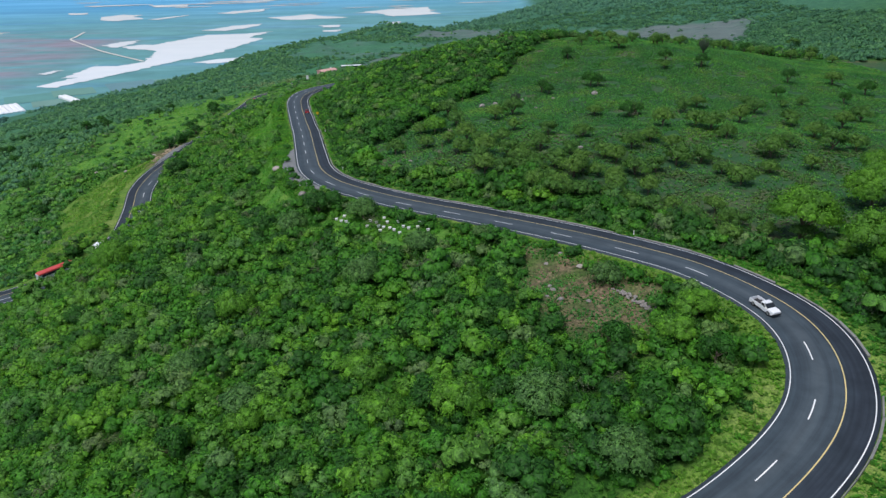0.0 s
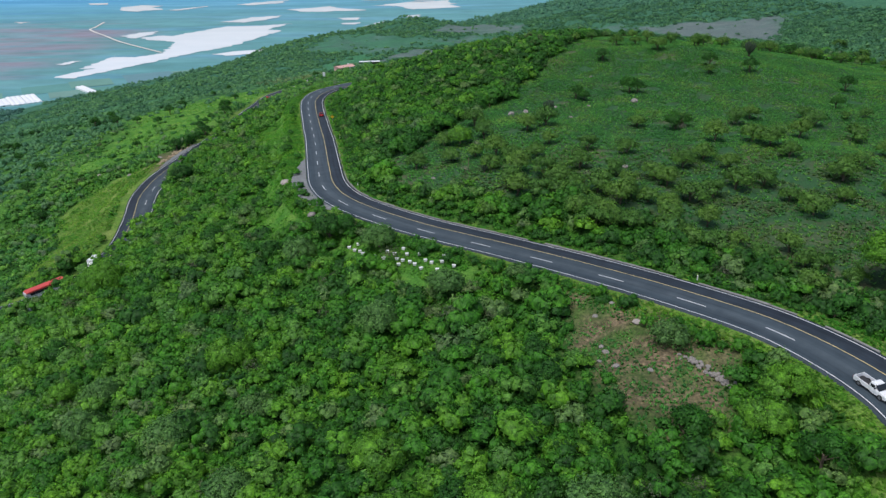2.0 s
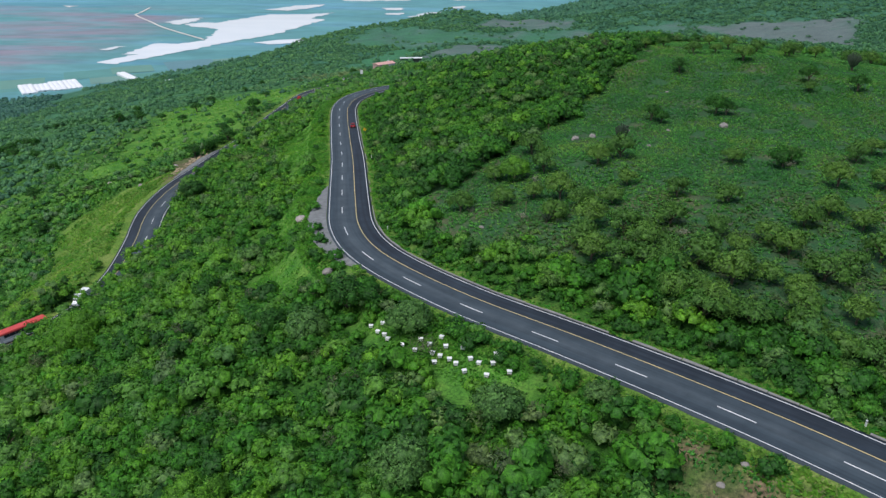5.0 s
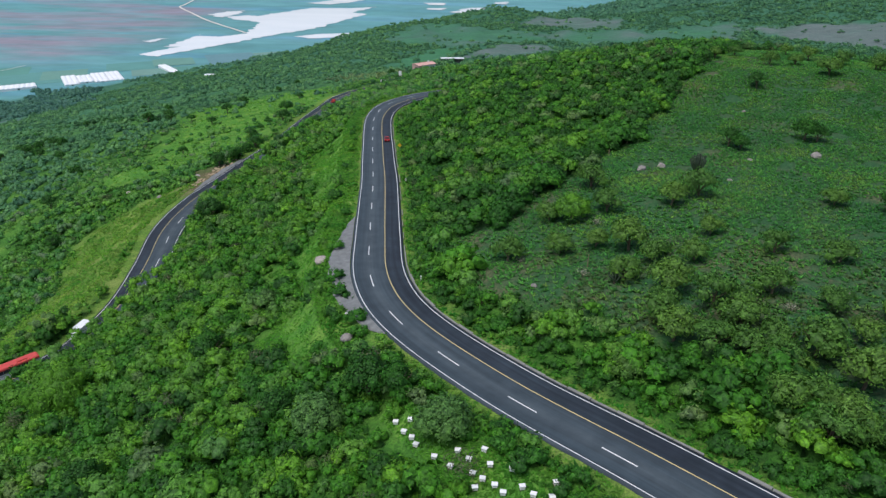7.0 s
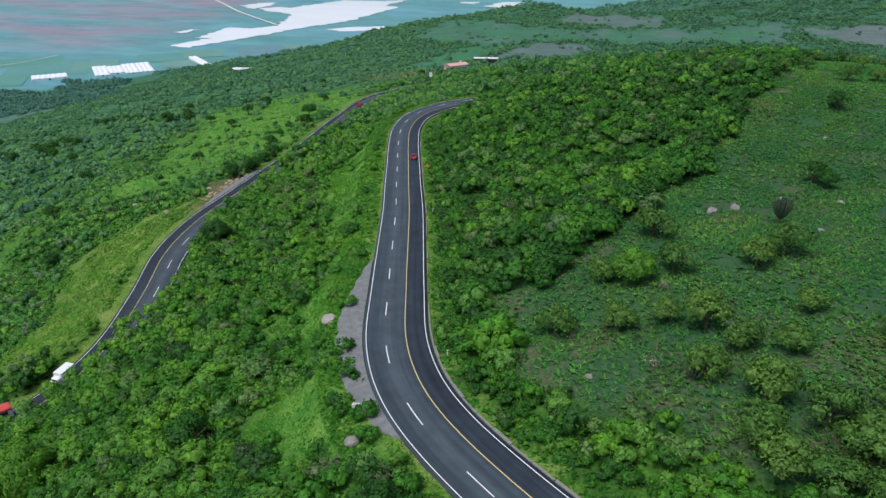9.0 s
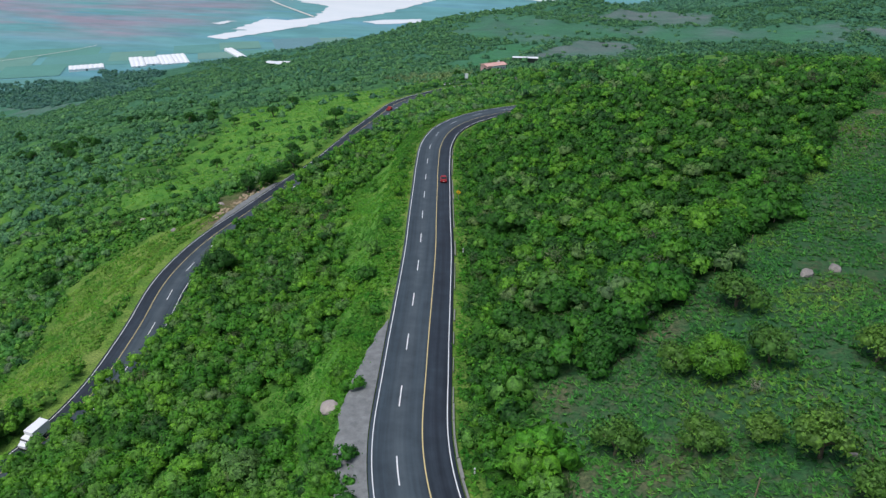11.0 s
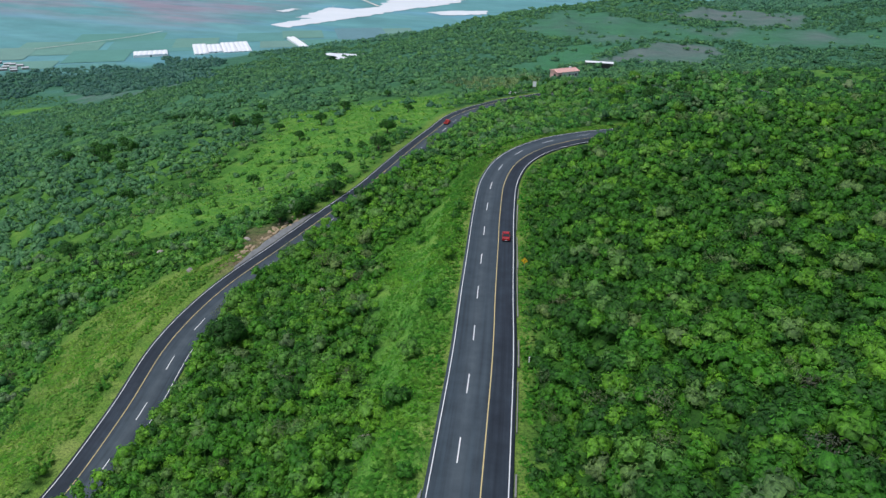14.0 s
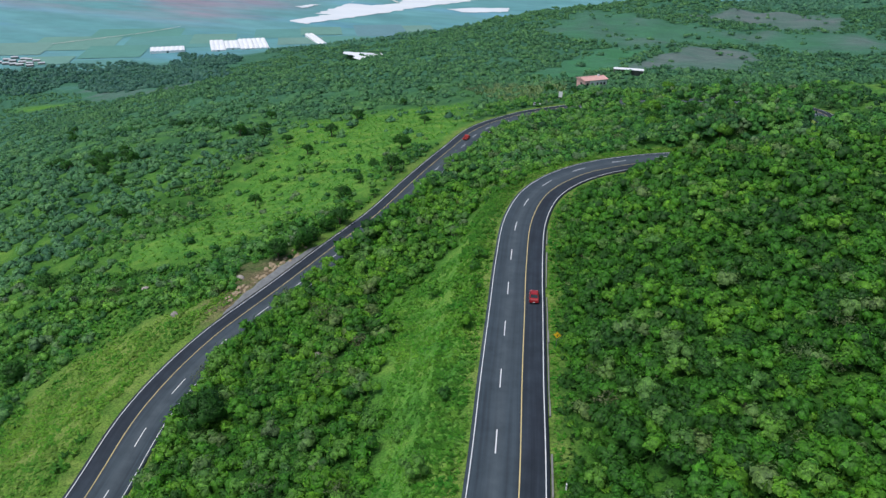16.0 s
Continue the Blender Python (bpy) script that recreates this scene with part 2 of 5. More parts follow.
def paint(name, color, rough=0.5, metal=0.0, vary=0.15, scale=3.0, bump_size=0.0):
    """Paint, metal, stone or plaster of one colour with stains at two scales."""
    m, n, l, b = mat(name, rough, metal, 0.4)
    f = math_node(n, l, "ADD", math_node(n, l, "MULTIPLY", tex_noise(n, l, scale), 0.6), math_node(n, l, "MULTIPLY", tex_noise(n, l, scale * 9), 0.4))
    dark, light = tuple(c * (1 - vary) for c in color), tuple(min(1, c * (1 + vary)) for c in color)
    l.new(ramp(n, l, f, [(0.3, dark), (0.7, light)]), b.inputs["Base Color"])
    if bump_size:
        relief(n, l, b, f, 0.6, bump_size)
    return m


def leaf_material(name, stops, island=0.22, through_light=0.25, speck=1.0):
    """Foliage: a tone for each plant, and a little of its own for each leaf cluster."""
    m, n, l, b = mat(name, 0.6, 0, 0.25)
    tone = attr(n, "tone").outputs["Fac"]
    col = ramp(n, l, tone, stops)
    isl = n.new("ShaderNodeNewGeometry").outputs["Random Per Island"]
    col = mix(n, l, 1.0, col, ramp(n, l, isl, [(0, (1 - island,) * 3), (1, (1 + island, 1 + island, 1.0))]), "MULTIPLY")
    big = tex_noise(n, l, 0.035, 3)
    sprig = tex_noise(n, l, 3.8, 3, 0.75)
    col = mix(n, l, speck, col, ramp(n, l, sprig, [(0.34, (0.52, 0.54, 0.60)), (0.50, (1.0, 1.0, 1.0)), (0.66, (1.40, 1.34, 1.22))]), "MULTIPLY")
    col = mix(n, l, 1.0, col, ramp(n, l, big, [(0.35, (0.8, 0.86, 0.9)), (0.65, (1.15, 1.1, 0.9))]), "MULTIPLY")
    col = mix(n, l, 1.0, col, ramp(n, l, tex_noise(n, l, 1.2, 2), [(0.36, (0.72, 0.74, 0.78)), (0.64, (1.30, 1.26, 1.22))]), "MULTIPLY")
    l.new(col, b.inputs["Base Color"])
    tr = n.new("ShaderNodeBsdfTranslucent")
    l.new(mix(n, l, 1.0, col, (1.0, 1.1, 0.55), "MULTIPLY"), tr.inputs[0])
    mx = n.new("ShaderNodeMixShader")
    mx.inputs[0].default_value = through_light
    l.new(b.outputs[0], mx.inputs[1])
    l.new(tr.outputs[0], mx.inputs[2])
    l.new(mx.outputs[0], n["Material Output"].inputs[0])
    return m


SCRUB = [(0.0, (0.026, 0.094, 0.020)), (0.2, (0.036, 0.142, 0.020)), (0.4, (0.054, 0.200, 0.023)), (0.55, (0.076, 0.218, 0.024)), (0.72, (0.118, 0.288, 0.031)),
         (0.86, (0.088, 0.215, 0.064)), (0.93, (0.116, 0.205, 0.084)), (1.0, (0.105, 0.112, 0.095))]
LEAF = leaf_material("scrub_leaves", [(p, (r * 0.97, g * 1.03, b * 0.88)) for p, (r, g, b) in SCRUB])
GRASS = leaf_material("grass_blades", [(0, (0.050, 0.270, 0.030)), (0.5, (0.125, 0.340, 0.042)), (1, (0.225, 0.385, 0.075))], 0.12, 0.5, 0.25)
CROPS = leaf_material("crop_leaves", [(0, (0.060, 0.245, 0.066)), (0.5, (0.102, 0.335, 0.080)), (1, (0.190, 0.350, 0.086))], 0.3, 0.4, 0.8)
# scrub tones again, paler and bluer: some distance haze put into the colour
SLOPE_LEAF = leaf_material("hazed_scrub_leaves", [(p, (r * 1.09, g * 1.11, b * 1.18 + 0.015)) for p, (r, g, b) in SCRUB])
# leaves of the three far woods, with blue distance haze painted in
FAR_LEAF = leaf_material("hill_haze_leaves", [(0, (0.050, 0.155, 0.084)), (0.5, (0.078, 0.222, 0.106)), (1, (0.115, 0.272, 0.118))], 0.15)
HAZE_LEAF = leaf_material("distant_haze_leaves", [(0, (0.056, 0.165, 0.112)), (0.5, (0.070, 0.198, 0.128)), (1, (0.095, 0.235, 0.142))], 0.15, 0.2, 0.5)
VALE_LEAF = leaf_material("valley_haze_leaves", [(0, (0.058, 0.165, 0.148)), (0.5, (0.078, 0.210, 0.172)), (1, (0.105, 0.25, 0.18))], 0.15)
BARK = paint("bark", (0.11, 0.085, 0.06), 0.9, 0, 0.35, 4, 0.03)
STONE = paint("grey_stone", (0.24, 0.22, 0.20), 0.9, 0, 0.35, 1.5, 0.05)
CONCRETE = paint("worn_concrete", (0.20, 0.20, 0.185), 0.9, 0, 0.25, 1.2, 0.02)
WHITE = paint("white_road_paint", (0.74, 0.75, 0.74), 0.7, 0, 0.10, 2.5)
YELLOW = paint("yellow_road_paint", (0.62, 0.50, 0.22), 0.7, 0, 0.12, 2.5)


def ground_material():
    m, n, l, b = mat("hillside_ground", 0.95, 0, 0.15)
    a1, a2 = attr(n, "cover"), attr(n, "use")
    s1, s2 = n.new("ShaderNodeSeparateColor"), n.new("ShaderNodeSeparateColor")
    l.new(a1.outputs["Color"], s1.inputs[0])
    l.new(a2.outputs["Color"], s2.inputs[0])
    fine, mid, broad = tex_noise(n, l, 1.1, 8), tex_noise(n, l, 0.16, 6), tex_noise(n, l, 0.02, 5)
    # undergrowth, its greens darkened to paint the shade between the bushes
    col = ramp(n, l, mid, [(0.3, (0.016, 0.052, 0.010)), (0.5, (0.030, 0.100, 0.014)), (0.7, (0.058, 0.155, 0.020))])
    # haze tint for the hillside ground, mixed in by distance
    far_haze = ramp(n, l, mid, [(0.3, (0.032, 0.108, 0.066)), (0.5, (0.046, 0.145, 0.082)), (0.7, (0.070, 0.182, 0.096))])
    col = mix(n, l, attr(n, "beyond").outputs["Fac"], col, far_haze)
    # meadow grass
    g = ramp(n, l, mid, [(0.3, (0.044, 0.160, 0.024)), (0.5, (0.088, 0.232, 0.034)), (0.72, (0.165, 0.285, 0.052))])
    col = mix(n, l, s1.outputs[0], col, g)
    # dry verge grass
    v = ramp(n, l, mid, [(0.3, (0.062, 0.155, 0.024)), (0.50, (0.125, 0.220, 0.038)), (0.70, (0.195, 0.255, 0.068))])
    col = mix(n, l, s1.outputs[1], col, v)
    # crop field with earth showing between the plants
    c = ramp(n, l, math_node(n, l, "ADD", math_node(n, l, "MULTIPLY", fine, 0.6), math_node(n, l, "MULTIPLY", mid, 0.45)),
             [(0.40, (0.024, 0.088, 0.032)), (0.50, (0.032, 0.096, 0.036)), (0.60, (0.048, 0.090, 0.040)), (0.72, (0.078, 0.086, 0.046))])
    col = mix(n, l, s1.outputs[2], col, c)
    # bare earth
    e = ramp(n, l, fine, [(0.3, (0.078, 0.062, 0.038)), (0.55, (0.165, 0.128, 0.078)), (0.75, (0.29, 0.23, 0.15))])
    col = mix(n, l, s2.outputs[0], col, e)
    # ploughed fields far off, some haze blue worked into their colours
    tilled = math_node(n, l, "ADD", attr(n, "tilled").outputs["Fac"], math_node(n, l, "MULTIPLY", math_node(n, l, "SUBTRACT", broad, 0.5), 1.6))
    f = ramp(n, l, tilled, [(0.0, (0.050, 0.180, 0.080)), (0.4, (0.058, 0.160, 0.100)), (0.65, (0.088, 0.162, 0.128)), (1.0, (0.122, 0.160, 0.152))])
    f = mix(n, l, 1.0, f, ramp(n, l, tex_noise(n, l, 0.09, 4, 0.6, stretch=(0.5, 1.6, 1)), [(0.3, (0.82, 0.82, 0.82)), (0.7, (1.16, 1.16, 1.16))]), "MULTIPLY")
    col = mix(n, l, s2.outputs[1], col, f)
    # the plain: wet pasture and open plots, haze painted into their blues, with red weed in bands along the shore
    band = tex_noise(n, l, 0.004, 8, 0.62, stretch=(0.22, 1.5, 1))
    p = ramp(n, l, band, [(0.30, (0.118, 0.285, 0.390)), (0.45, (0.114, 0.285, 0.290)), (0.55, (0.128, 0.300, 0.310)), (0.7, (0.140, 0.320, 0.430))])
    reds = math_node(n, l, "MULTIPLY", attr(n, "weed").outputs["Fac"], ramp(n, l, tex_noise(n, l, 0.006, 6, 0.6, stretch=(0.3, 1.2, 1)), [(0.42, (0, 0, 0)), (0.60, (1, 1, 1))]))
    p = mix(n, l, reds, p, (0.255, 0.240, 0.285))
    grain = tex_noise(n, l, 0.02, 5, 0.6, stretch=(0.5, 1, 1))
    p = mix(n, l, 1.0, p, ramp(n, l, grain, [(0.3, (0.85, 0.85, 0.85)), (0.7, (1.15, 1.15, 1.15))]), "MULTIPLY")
    # distance haze over the flooded far plain, painted in as growing blue
    plain_haze = ramp(n, l, band, [(0.35, (0.085, 0.30, 0.50)), (0.5, (0.11, 0.36, 0.57)), (0.65, (0.17, 0.44, 0.66))])
    p = mix(n, l, attr(n, "plain_haze").outputs["Fac"], p, plain_haze)
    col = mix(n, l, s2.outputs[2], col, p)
    sprig = tex_noise(n, l, 2.4, 5, 0.7)
    near = mix(n, l, 1.0, col, ramp(n, l, sprig, [(0.34, (0.42, 0.46, 0.50)), (0.50, (1.0, 1.0, 1.0)), (0.66, (1.5, 1.42, 1.3))]), "MULTIPLY")
    col = mix(n, l, s2.outputs[2], near, col)
    l.new(col, b.inputs["Base Color"])
    h = math_node(n, l, "ADD", fine, math_node(n, l, "MULTIPLY", mid, 2.0))
    relief(n, l, b, h, 0.5, 0.35)
    return m


def asphalt_material():
    m, n, l, b = mat("asphalt", 0.75, 0, 0.35)
    a = attr(n, "wear")
    s = n.new("ShaderNodeSeparateColor")
    l.new(a.outputs["Color"], s.inputs[0])
    fine, blot, long = tex_noise(n, l, 6, 8), tex_noise(n, l, 0.35, 5), tex_noise(n, l, 0.09, 4)
    col = ramp(n, l, math_node(n, l, "ADD", math_node(n, l, "MULTIPLY", fine, 0.3), math_node(n, l, "MULTIPLY", blot, 0.7)),
               [(0.3, (0.022, 0.035, 0.046)), (0.7, (0.038, 0.057, 0.072))])
    new_lane = ramp(n, l, blot, [(0.3, (0.011, 0.016, 0.024)), (0.7, (0.022, 0.030, 0.043))])
    col = mix(n, l, math_node(n, l, "MULTIPLY", s.outputs[0], math_node(n, l, "ADD", long, 0.35), True), col, new_lane)
    streak = tex_noise(n, l, 1.0, 5, 0.6, attr(n, "run").outputs["Color"], (0.035, 1.5, 1))
    col = mix(n, l, 1.0, col, ramp(n, l, streak, [(0.32, (0.62, 0.63, 0.66)), (0.5, (1.0, 1.0, 1.0)), (0.68, (1.45, 1.43, 1.38))]), "MULTIPLY")
    pale = math_node(n, l, "MULTIPLY", s.outputs[1], math_node(n, l, "ADD", blot, 0.1), True)
    col = mix(n, l, pale, col, (0.094, 0.118, 0.132))
    l.new(col, b.inputs["Base Color"])
    relief(n, l, b, fine, 0.25, 0.02)
    return m


GROUND, ASPHALT = ground_material(), asphalt_material()


# ---- mesh helpers ----
def mesh_of(name, verts, faces, material, attrs=(), shade=False, normals=None):
    """A mesh from arrays: faces of one size, point attributes as (name, values)."""
    verts, faces = np.asarray(verts, np.float32), np.asarray(faces, np.int32)
    me = bpy.data.meshes.new(name)
    k = faces.shape[1]
    me.vertices.add(len(verts))
    me.vertices.foreach_set("co", verts.ravel())
    me.loops.add(faces.size)
    me.loops.foreach_set("vertex_index", faces.ravel())
    me.polygons.add(len(faces))
    me.polygons.foreach_set("loop_start", np.arange(0, faces.size, k, dtype=np.int32))
    if shade:
        me.polygons.foreach_set("use_smooth", np.ones(len(faces), bool))
    for an, v in attrs:
        v = np.asarray(v, np.float32)
        if v.ndim == 1:
            me.attributes.new(an, "FLOAT", "POINT").data.foreach_set("value", v)
        else:
            full = np.ones((len(v), 4), np.float32)
            full[:, :3] = v
            me.attributes.new(an, "FLOAT_COLOR", "POINT").data.foreach_set("color", full.ravel())
    me.materials.append(material)
    me.update(calc_edges=True)
    if normals is not None:
        me.normals_split_custom_set_from_vertices(np.asarray(normals, np.float32))
    return me


def part(name, bm, material, parent=None, label=""):
    me = bpy.data.meshes.new(name)
    bm.to_mesh(me)
    bm.free()
    me.materials.append(material)
    ob = new(name, me)
    ob.parent = parent
    if label:
        tagged(ob, label)
    return ob


def empty(name, m, label, category, group="", kind=""):
    e = new(name)
    e.matrix_world = m
    e.empty_display_size = 0.3
    return tagged(e, label, category, group, kind)


# ---- the ground, one sheet ----
def axis(a, b, step, lo, hi, grow):
    v = list(np.arange(a, b, step))
    s = step
    while v[-1] < hi:
        s *= grow
        v.append(v[-1] + s)
    s, w = step, []
    x = v[0]
    while x > lo:
        s *= grow
        x -= s
        w.append(x)
    return np.array(w[::-1] + v)


gx, gy = axis(-260, 180, 2.7, -9000, 9000, 1.07), axis(30, 560, 2.7, -4000, 12000, 1.05)
X, Y = [a.ravel() for a in np.meshgrid(gx, gy)]
Z = ground_z(X, Y)
zz = zones(X, Y)
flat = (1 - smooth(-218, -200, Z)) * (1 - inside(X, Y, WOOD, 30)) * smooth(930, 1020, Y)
slope = smooth(0, 20, -(X + 140)) * smooth(-210, -190, Z)
cover = np.stack([np.maximum(zz["grass"], 0.6 * slope * smooth(700, 450, Y) * smooth(-0.7, 0.5, waves(X, Y, 48, 62))), zz["verge"], zz["crop"]], 1)
dry = zz["crop"] * smooth(225, 195, Y) * smooth(-0.1, 0.7, waves(X, Y, 19, 63)) * 0.5
dry = np.maximum(dry, 1.3 * zz["crop"] * np.clip(1 - inside(X, Y, CROP, 18), 0, 0.5) * smooth(-0.6, 0.3, waves(X, Y, 12, 65)))
dry = np.maximum(dry, 0.4 * zz["crop"] * smooth(0.35, 0.8, waves(X, Y, 34, 66)))
use = np.stack([np.maximum(dry, zz["bare"]) * (0.25 + 0.75 * smooth(-0.4, 0.3, waves(X, Y, 8, 61))), zz["field"], flat], 1)
w, h = len(gx), len(gy)
q = np.arange(w * (h - 1)).reshape(h - 1, w)[:, :-1].ravel()
ground = new("ground", mesh_of("ground", np.stack([X, Y, Z], 1), np.stack([q, q + 1, q + w + 1, q + w], 1), GROUND, [("cover", cover), ("use", use), ("beyond", smooth(430, 800, Y - 0.35 * X)), ("plain_haze", smooth(2700, 4600, Y - 0.3 * X)), ("tilled", np.maximum.reduce([v * (inside(X, Y, p, 8) > 0) for p, v in FIELDS])), ("weed", smooth(-800, -1050, X + 0.05 * Y) * smooth(1380, 1560, Y) * smooth(2500, 2100, Y + 0.2 * X))], True))
tagged(ground, "green hillside ground falling to a wide wet plain", "ground", kind="structure")


# ---- the road ----
def ribbon(name, offsets, lift, material, attrs=None, i=slice(None), parent=None):
    rows = np.stack([lane(o, lift, i) for o in offsets], 1)
    n, k = rows.shape[:2]
    q = (np.arange(n - 1)[:, None] * k + np.arange(k - 1)).ravel()
    ob = new(name, mesh_of(name, rows.reshape(-1, 3), np.stack([q, q + 1, q + k + 1, q + k], 1), material,
                           [("wear", np.tile(attrs, (n, 1))), ("run", np.stack([np.repeat(np.arange(n), k), np.tile(np.array(offsets) * LANE, n), np.zeros(n * k)], 1))] if attrs is not None else (), True))
    ob.parent = parent
    return ob


OFF = np.array([-2.10, -2.08, -1.9, -1.7, -1.5, -1.3, -1.1, -0.95, -0.85, -0.7, -0.5, -0.3, -0.12, 0.1, 0.3, 0.5, 0.7, 0.95, 1.16, 1.18])
wear = np.zeros((len(OFF), 3))
wear[:, 0] = np.interp(OFF, [-0.1, 0.15, 1.0, 1.2], [0.1, 0.9, 1, 0.9])
wear[:, 1] = np.interp(OFF, [-2.2, -1.6, -1.0, -0.85, -0.5, -0.2, 0], [0.35, 0.1, 0.75, 0.8, 0.3, 0.45, 0])
road = ribbon("road", OFF, 0.06, ASPHALT, wear)
me = road.data
co = np.empty(len(me.vertices) * 3, np.float32)
me.vertices.foreach_get("co", co)
co = co.reshape(-1, len(OFF), 3)
co[:, (0, -1), 2] -= 0.5
me.vertices.foreach_set("co", co.ravel())
tagged(road, "dark three-lane asphalt mountain road with patched, worn surface", "road", kind="structure")


def line_mark(name, o, width, i0, i1, material, label):
    hw = width / LANE / 2
    ob = ribbon(name, (o - hw, o + hw), 0.066, material, i=slice(i0, i1 + 1))
    return tagged(ob, label, "road marking", kind="structure")


n_line = len(LINE)
line_mark("yellow_line", 0.0, 0.14, 0, n_line - 1, YELLOW, "yellow centre line painted on dark asphalt")
line_mark("edge_line", -1.93, 0.12, 0, n_line - 1, WHITE, "white edge line painted on dark asphalt")
line_mark("edge_line", 1.0, 0.13, 0, n_line - 1, WHITE, "white edge line painted on dark asphalt")
dash_at = int(np.argmin(np.hypot(*(lane(-1)[:, :2] - np.array((-57.3, 273.5))).T)))
for i in range(dash_at % 15, n_line - 6, 15):
    if i + 2 < n_line and i >= 3:
        line_mark("lane_dash", -1.0, 0.16, i - 2, i + 3, WHITE, "white dash of a lane line on asphalt")


# ---- vegetation ----
ring_a = np.arange(5) * 1.2566
DOME = np.vstack([[(0, 0, 1)], np.c_[0.80 * np.cos(ring_a), 0.80 * np.sin(ring_a), 0 * ring_a + 0.6], np.c_[np.cos(ring_a + 0.63), np.sin(ring_a + 0.63), 0 * ring_a - 0.22]])
DOME_F = np.array([f for k in range(5) for f in ((0, 1 + k, 1 + (k + 1) % 5), (1 + k, 6 + k, 1 + (k + 1) % 5), (1 + (k + 1) % 5, 6 + k, 6 + (k + 1) % 5))])


CAP = np.vstack([[(0, 0, 1)], np.c_[np.cos(ring_a), np.sin(ring_a), 0 * ring_a + 0.08]])
CAP_F = np.array([(0, 1 + k, 1 + (k + 1) % 5) for k in range(5)])


def foliage(rs, at, radius, height, tone, lobes, cards, size=0.27, core=0.7, low=-0.1, slim=0.75, reach=0.66, dome=DOME, dome_faces=DOME_F):
    """Crowns as triangles: each has uneven rounded lobes, and pointed leaf sprays round every lobe, shaded by the crown's form. at: the crowns' feet."""
    n = len(at)
    a = rs.uniform(0, 6.283, (n, lobes)) + np.arange(lobes) * 2.4
    rr = np.sqrt(rs.uniform(0.05, 1, (n, lobes))) * (reach + 0.35 * max(0, 1 - (5 / lobes) ** 0.28) if lobes > 1 else 0.1)
    fine = (5 / lobes) ** 0.28
    lr = radius[:, None] * rs.uniform(0.34, 0.62, (n, lobes)) * fine if lobes > 1 else radius[:, None] * rs.uniform(0.7, 1.0, (n, 1))
    c = np.empty((n, lobes, 3))
    c[..., 0] = at[:, None, 0] + radius[:, None] * rr * np.cos(a)
    c[..., 1] = at[:, None, 1] + radius[:, None] * rr * np.sin(a)
    top = height[:, None] * rs.uniform(0.72, 1.0, (n, lobes)) * (1 - 0.55 * rr ** 1.6)
    c[..., 2] = at[:, None, 2] + np.maximum(top - lr * 0.8, lr * 0.25)
    c, lr = c.reshape(-1, 3), lr.ravel()
    t = np.repeat(np.clip(tone, 0, 1), lobes)
    t = np.where(t < 0.8, np.clip(t + rs.normal(0, 0.045, len(t)), 0, 0.8), t)
    heart = np.repeat(np.c_[at[:, :2], at[:, 2] + 0.35 * height], lobes, 0)
    wide = np.repeat(radius, lobes)
    m = len(c)
    vs, fs, ts, ns, base = [], [], [], [], 0

    def shape(p, d, jitter):
        g = d * 0.6 + (p - heart[:, None]) / wide[:, None, None] * 0.55 + np.array((0, 0, 0.15)) + rs.normal(0, jitter, d.shape)
        return (g / np.linalg.norm(g, axis=-1, keepdims=True)).reshape(-1, 3)

    if core:
        turn, k = rs.uniform(0, 1.26, (m, 1)), len(dome)
        d = np.stack([dome[:, 0] * np.cos(turn) - dome[:, 1] * np.sin(turn), dome[:, 0] * np.sin(turn) + dome[:, 1] * np.cos(turn), np.broadcast_to(dome[:, 2], (m, k))], -1)
        p = c[:, None] + d * ((lr * core)[:, None] * rs.uniform(0.82, 1.16, (m, k)))[..., None]
        vs.append(p.reshape(-1, 3))
        ns.append(shape(p, d, 0.05))
        fs.append((dome_faces[None] + (np.arange(m) * k)[:, None, None]).reshape(-1, 3))
        ts.append(np.repeat(t, k))
        base = m * k
    if cards:
        z = rs.uniform(low, 1, (m, cards))
        b = rs.uniform(0, 6.283, (m, cards))
        d = np.stack([np.sqrt(1 - z * z) * np.cos(b), np.sqrt(1 - z * z) * np.sin(b), z], -1)
        p = c[:, None] + d * (lr[:, None] * rs.uniform(0.76, 1.26, (m, cards)))[..., None]
        nrm = d + np.array((0, 0, 0.22)) + rs.normal(0, 0.38, d.shape)
        nrm /= np.linalg.norm(nrm, axis=-1, keepdims=True)
        u = np.cross(nrm, rs.normal(0, 1, d.shape))
        u /= np.linalg.norm(u, axis=-1, keepdims=True)
        v = np.cross(nrm, u)
        s = (lr[:, None] * rs.uniform(0.6, 1.4, (m, cards)) * size)[..., None]
        vs.append(np.stack([p + u * s * 1.25, p - u * s * 0.6 + v * s * slim, p - u * s * 0.6 - v * s * slim], 2).reshape(-1, 3))
        ns.append(np.repeat(shape(p, d, 0.20), 3, 0))
        fs.append(base + np.arange(m * cards * 3).reshape(-1, 3))
        ts.append(np.repeat(t, cards * 3))
    return np.concatenate(vs), np.concatenate(fs), np.concatenate(ts), np.concatenate(ns)


def bulk(name, arrays, material, label, category):
    v, f, t, *nrm = arrays
    ob = new(name, mesh_of(name, v, f, material, [("tone", t)], normals=nrm[0] if nrm else None))
    return tagged(ob, label, category, kind="stuff")


def spread(rs, x0, x1, y0, y1, step):
    """Uneven even cover: a jittered grid."""
    gx, gy = np.meshgrid(np.arange(x0, x1, step), np.arange(y0, y1, step))
    x = gx.ravel() + rs.uniform(-0.5, 0.5, gx.size) * step
    y = gy.ravel() + rs.uniform(-0.5, 0.5, gx.size) * step
    return x, y


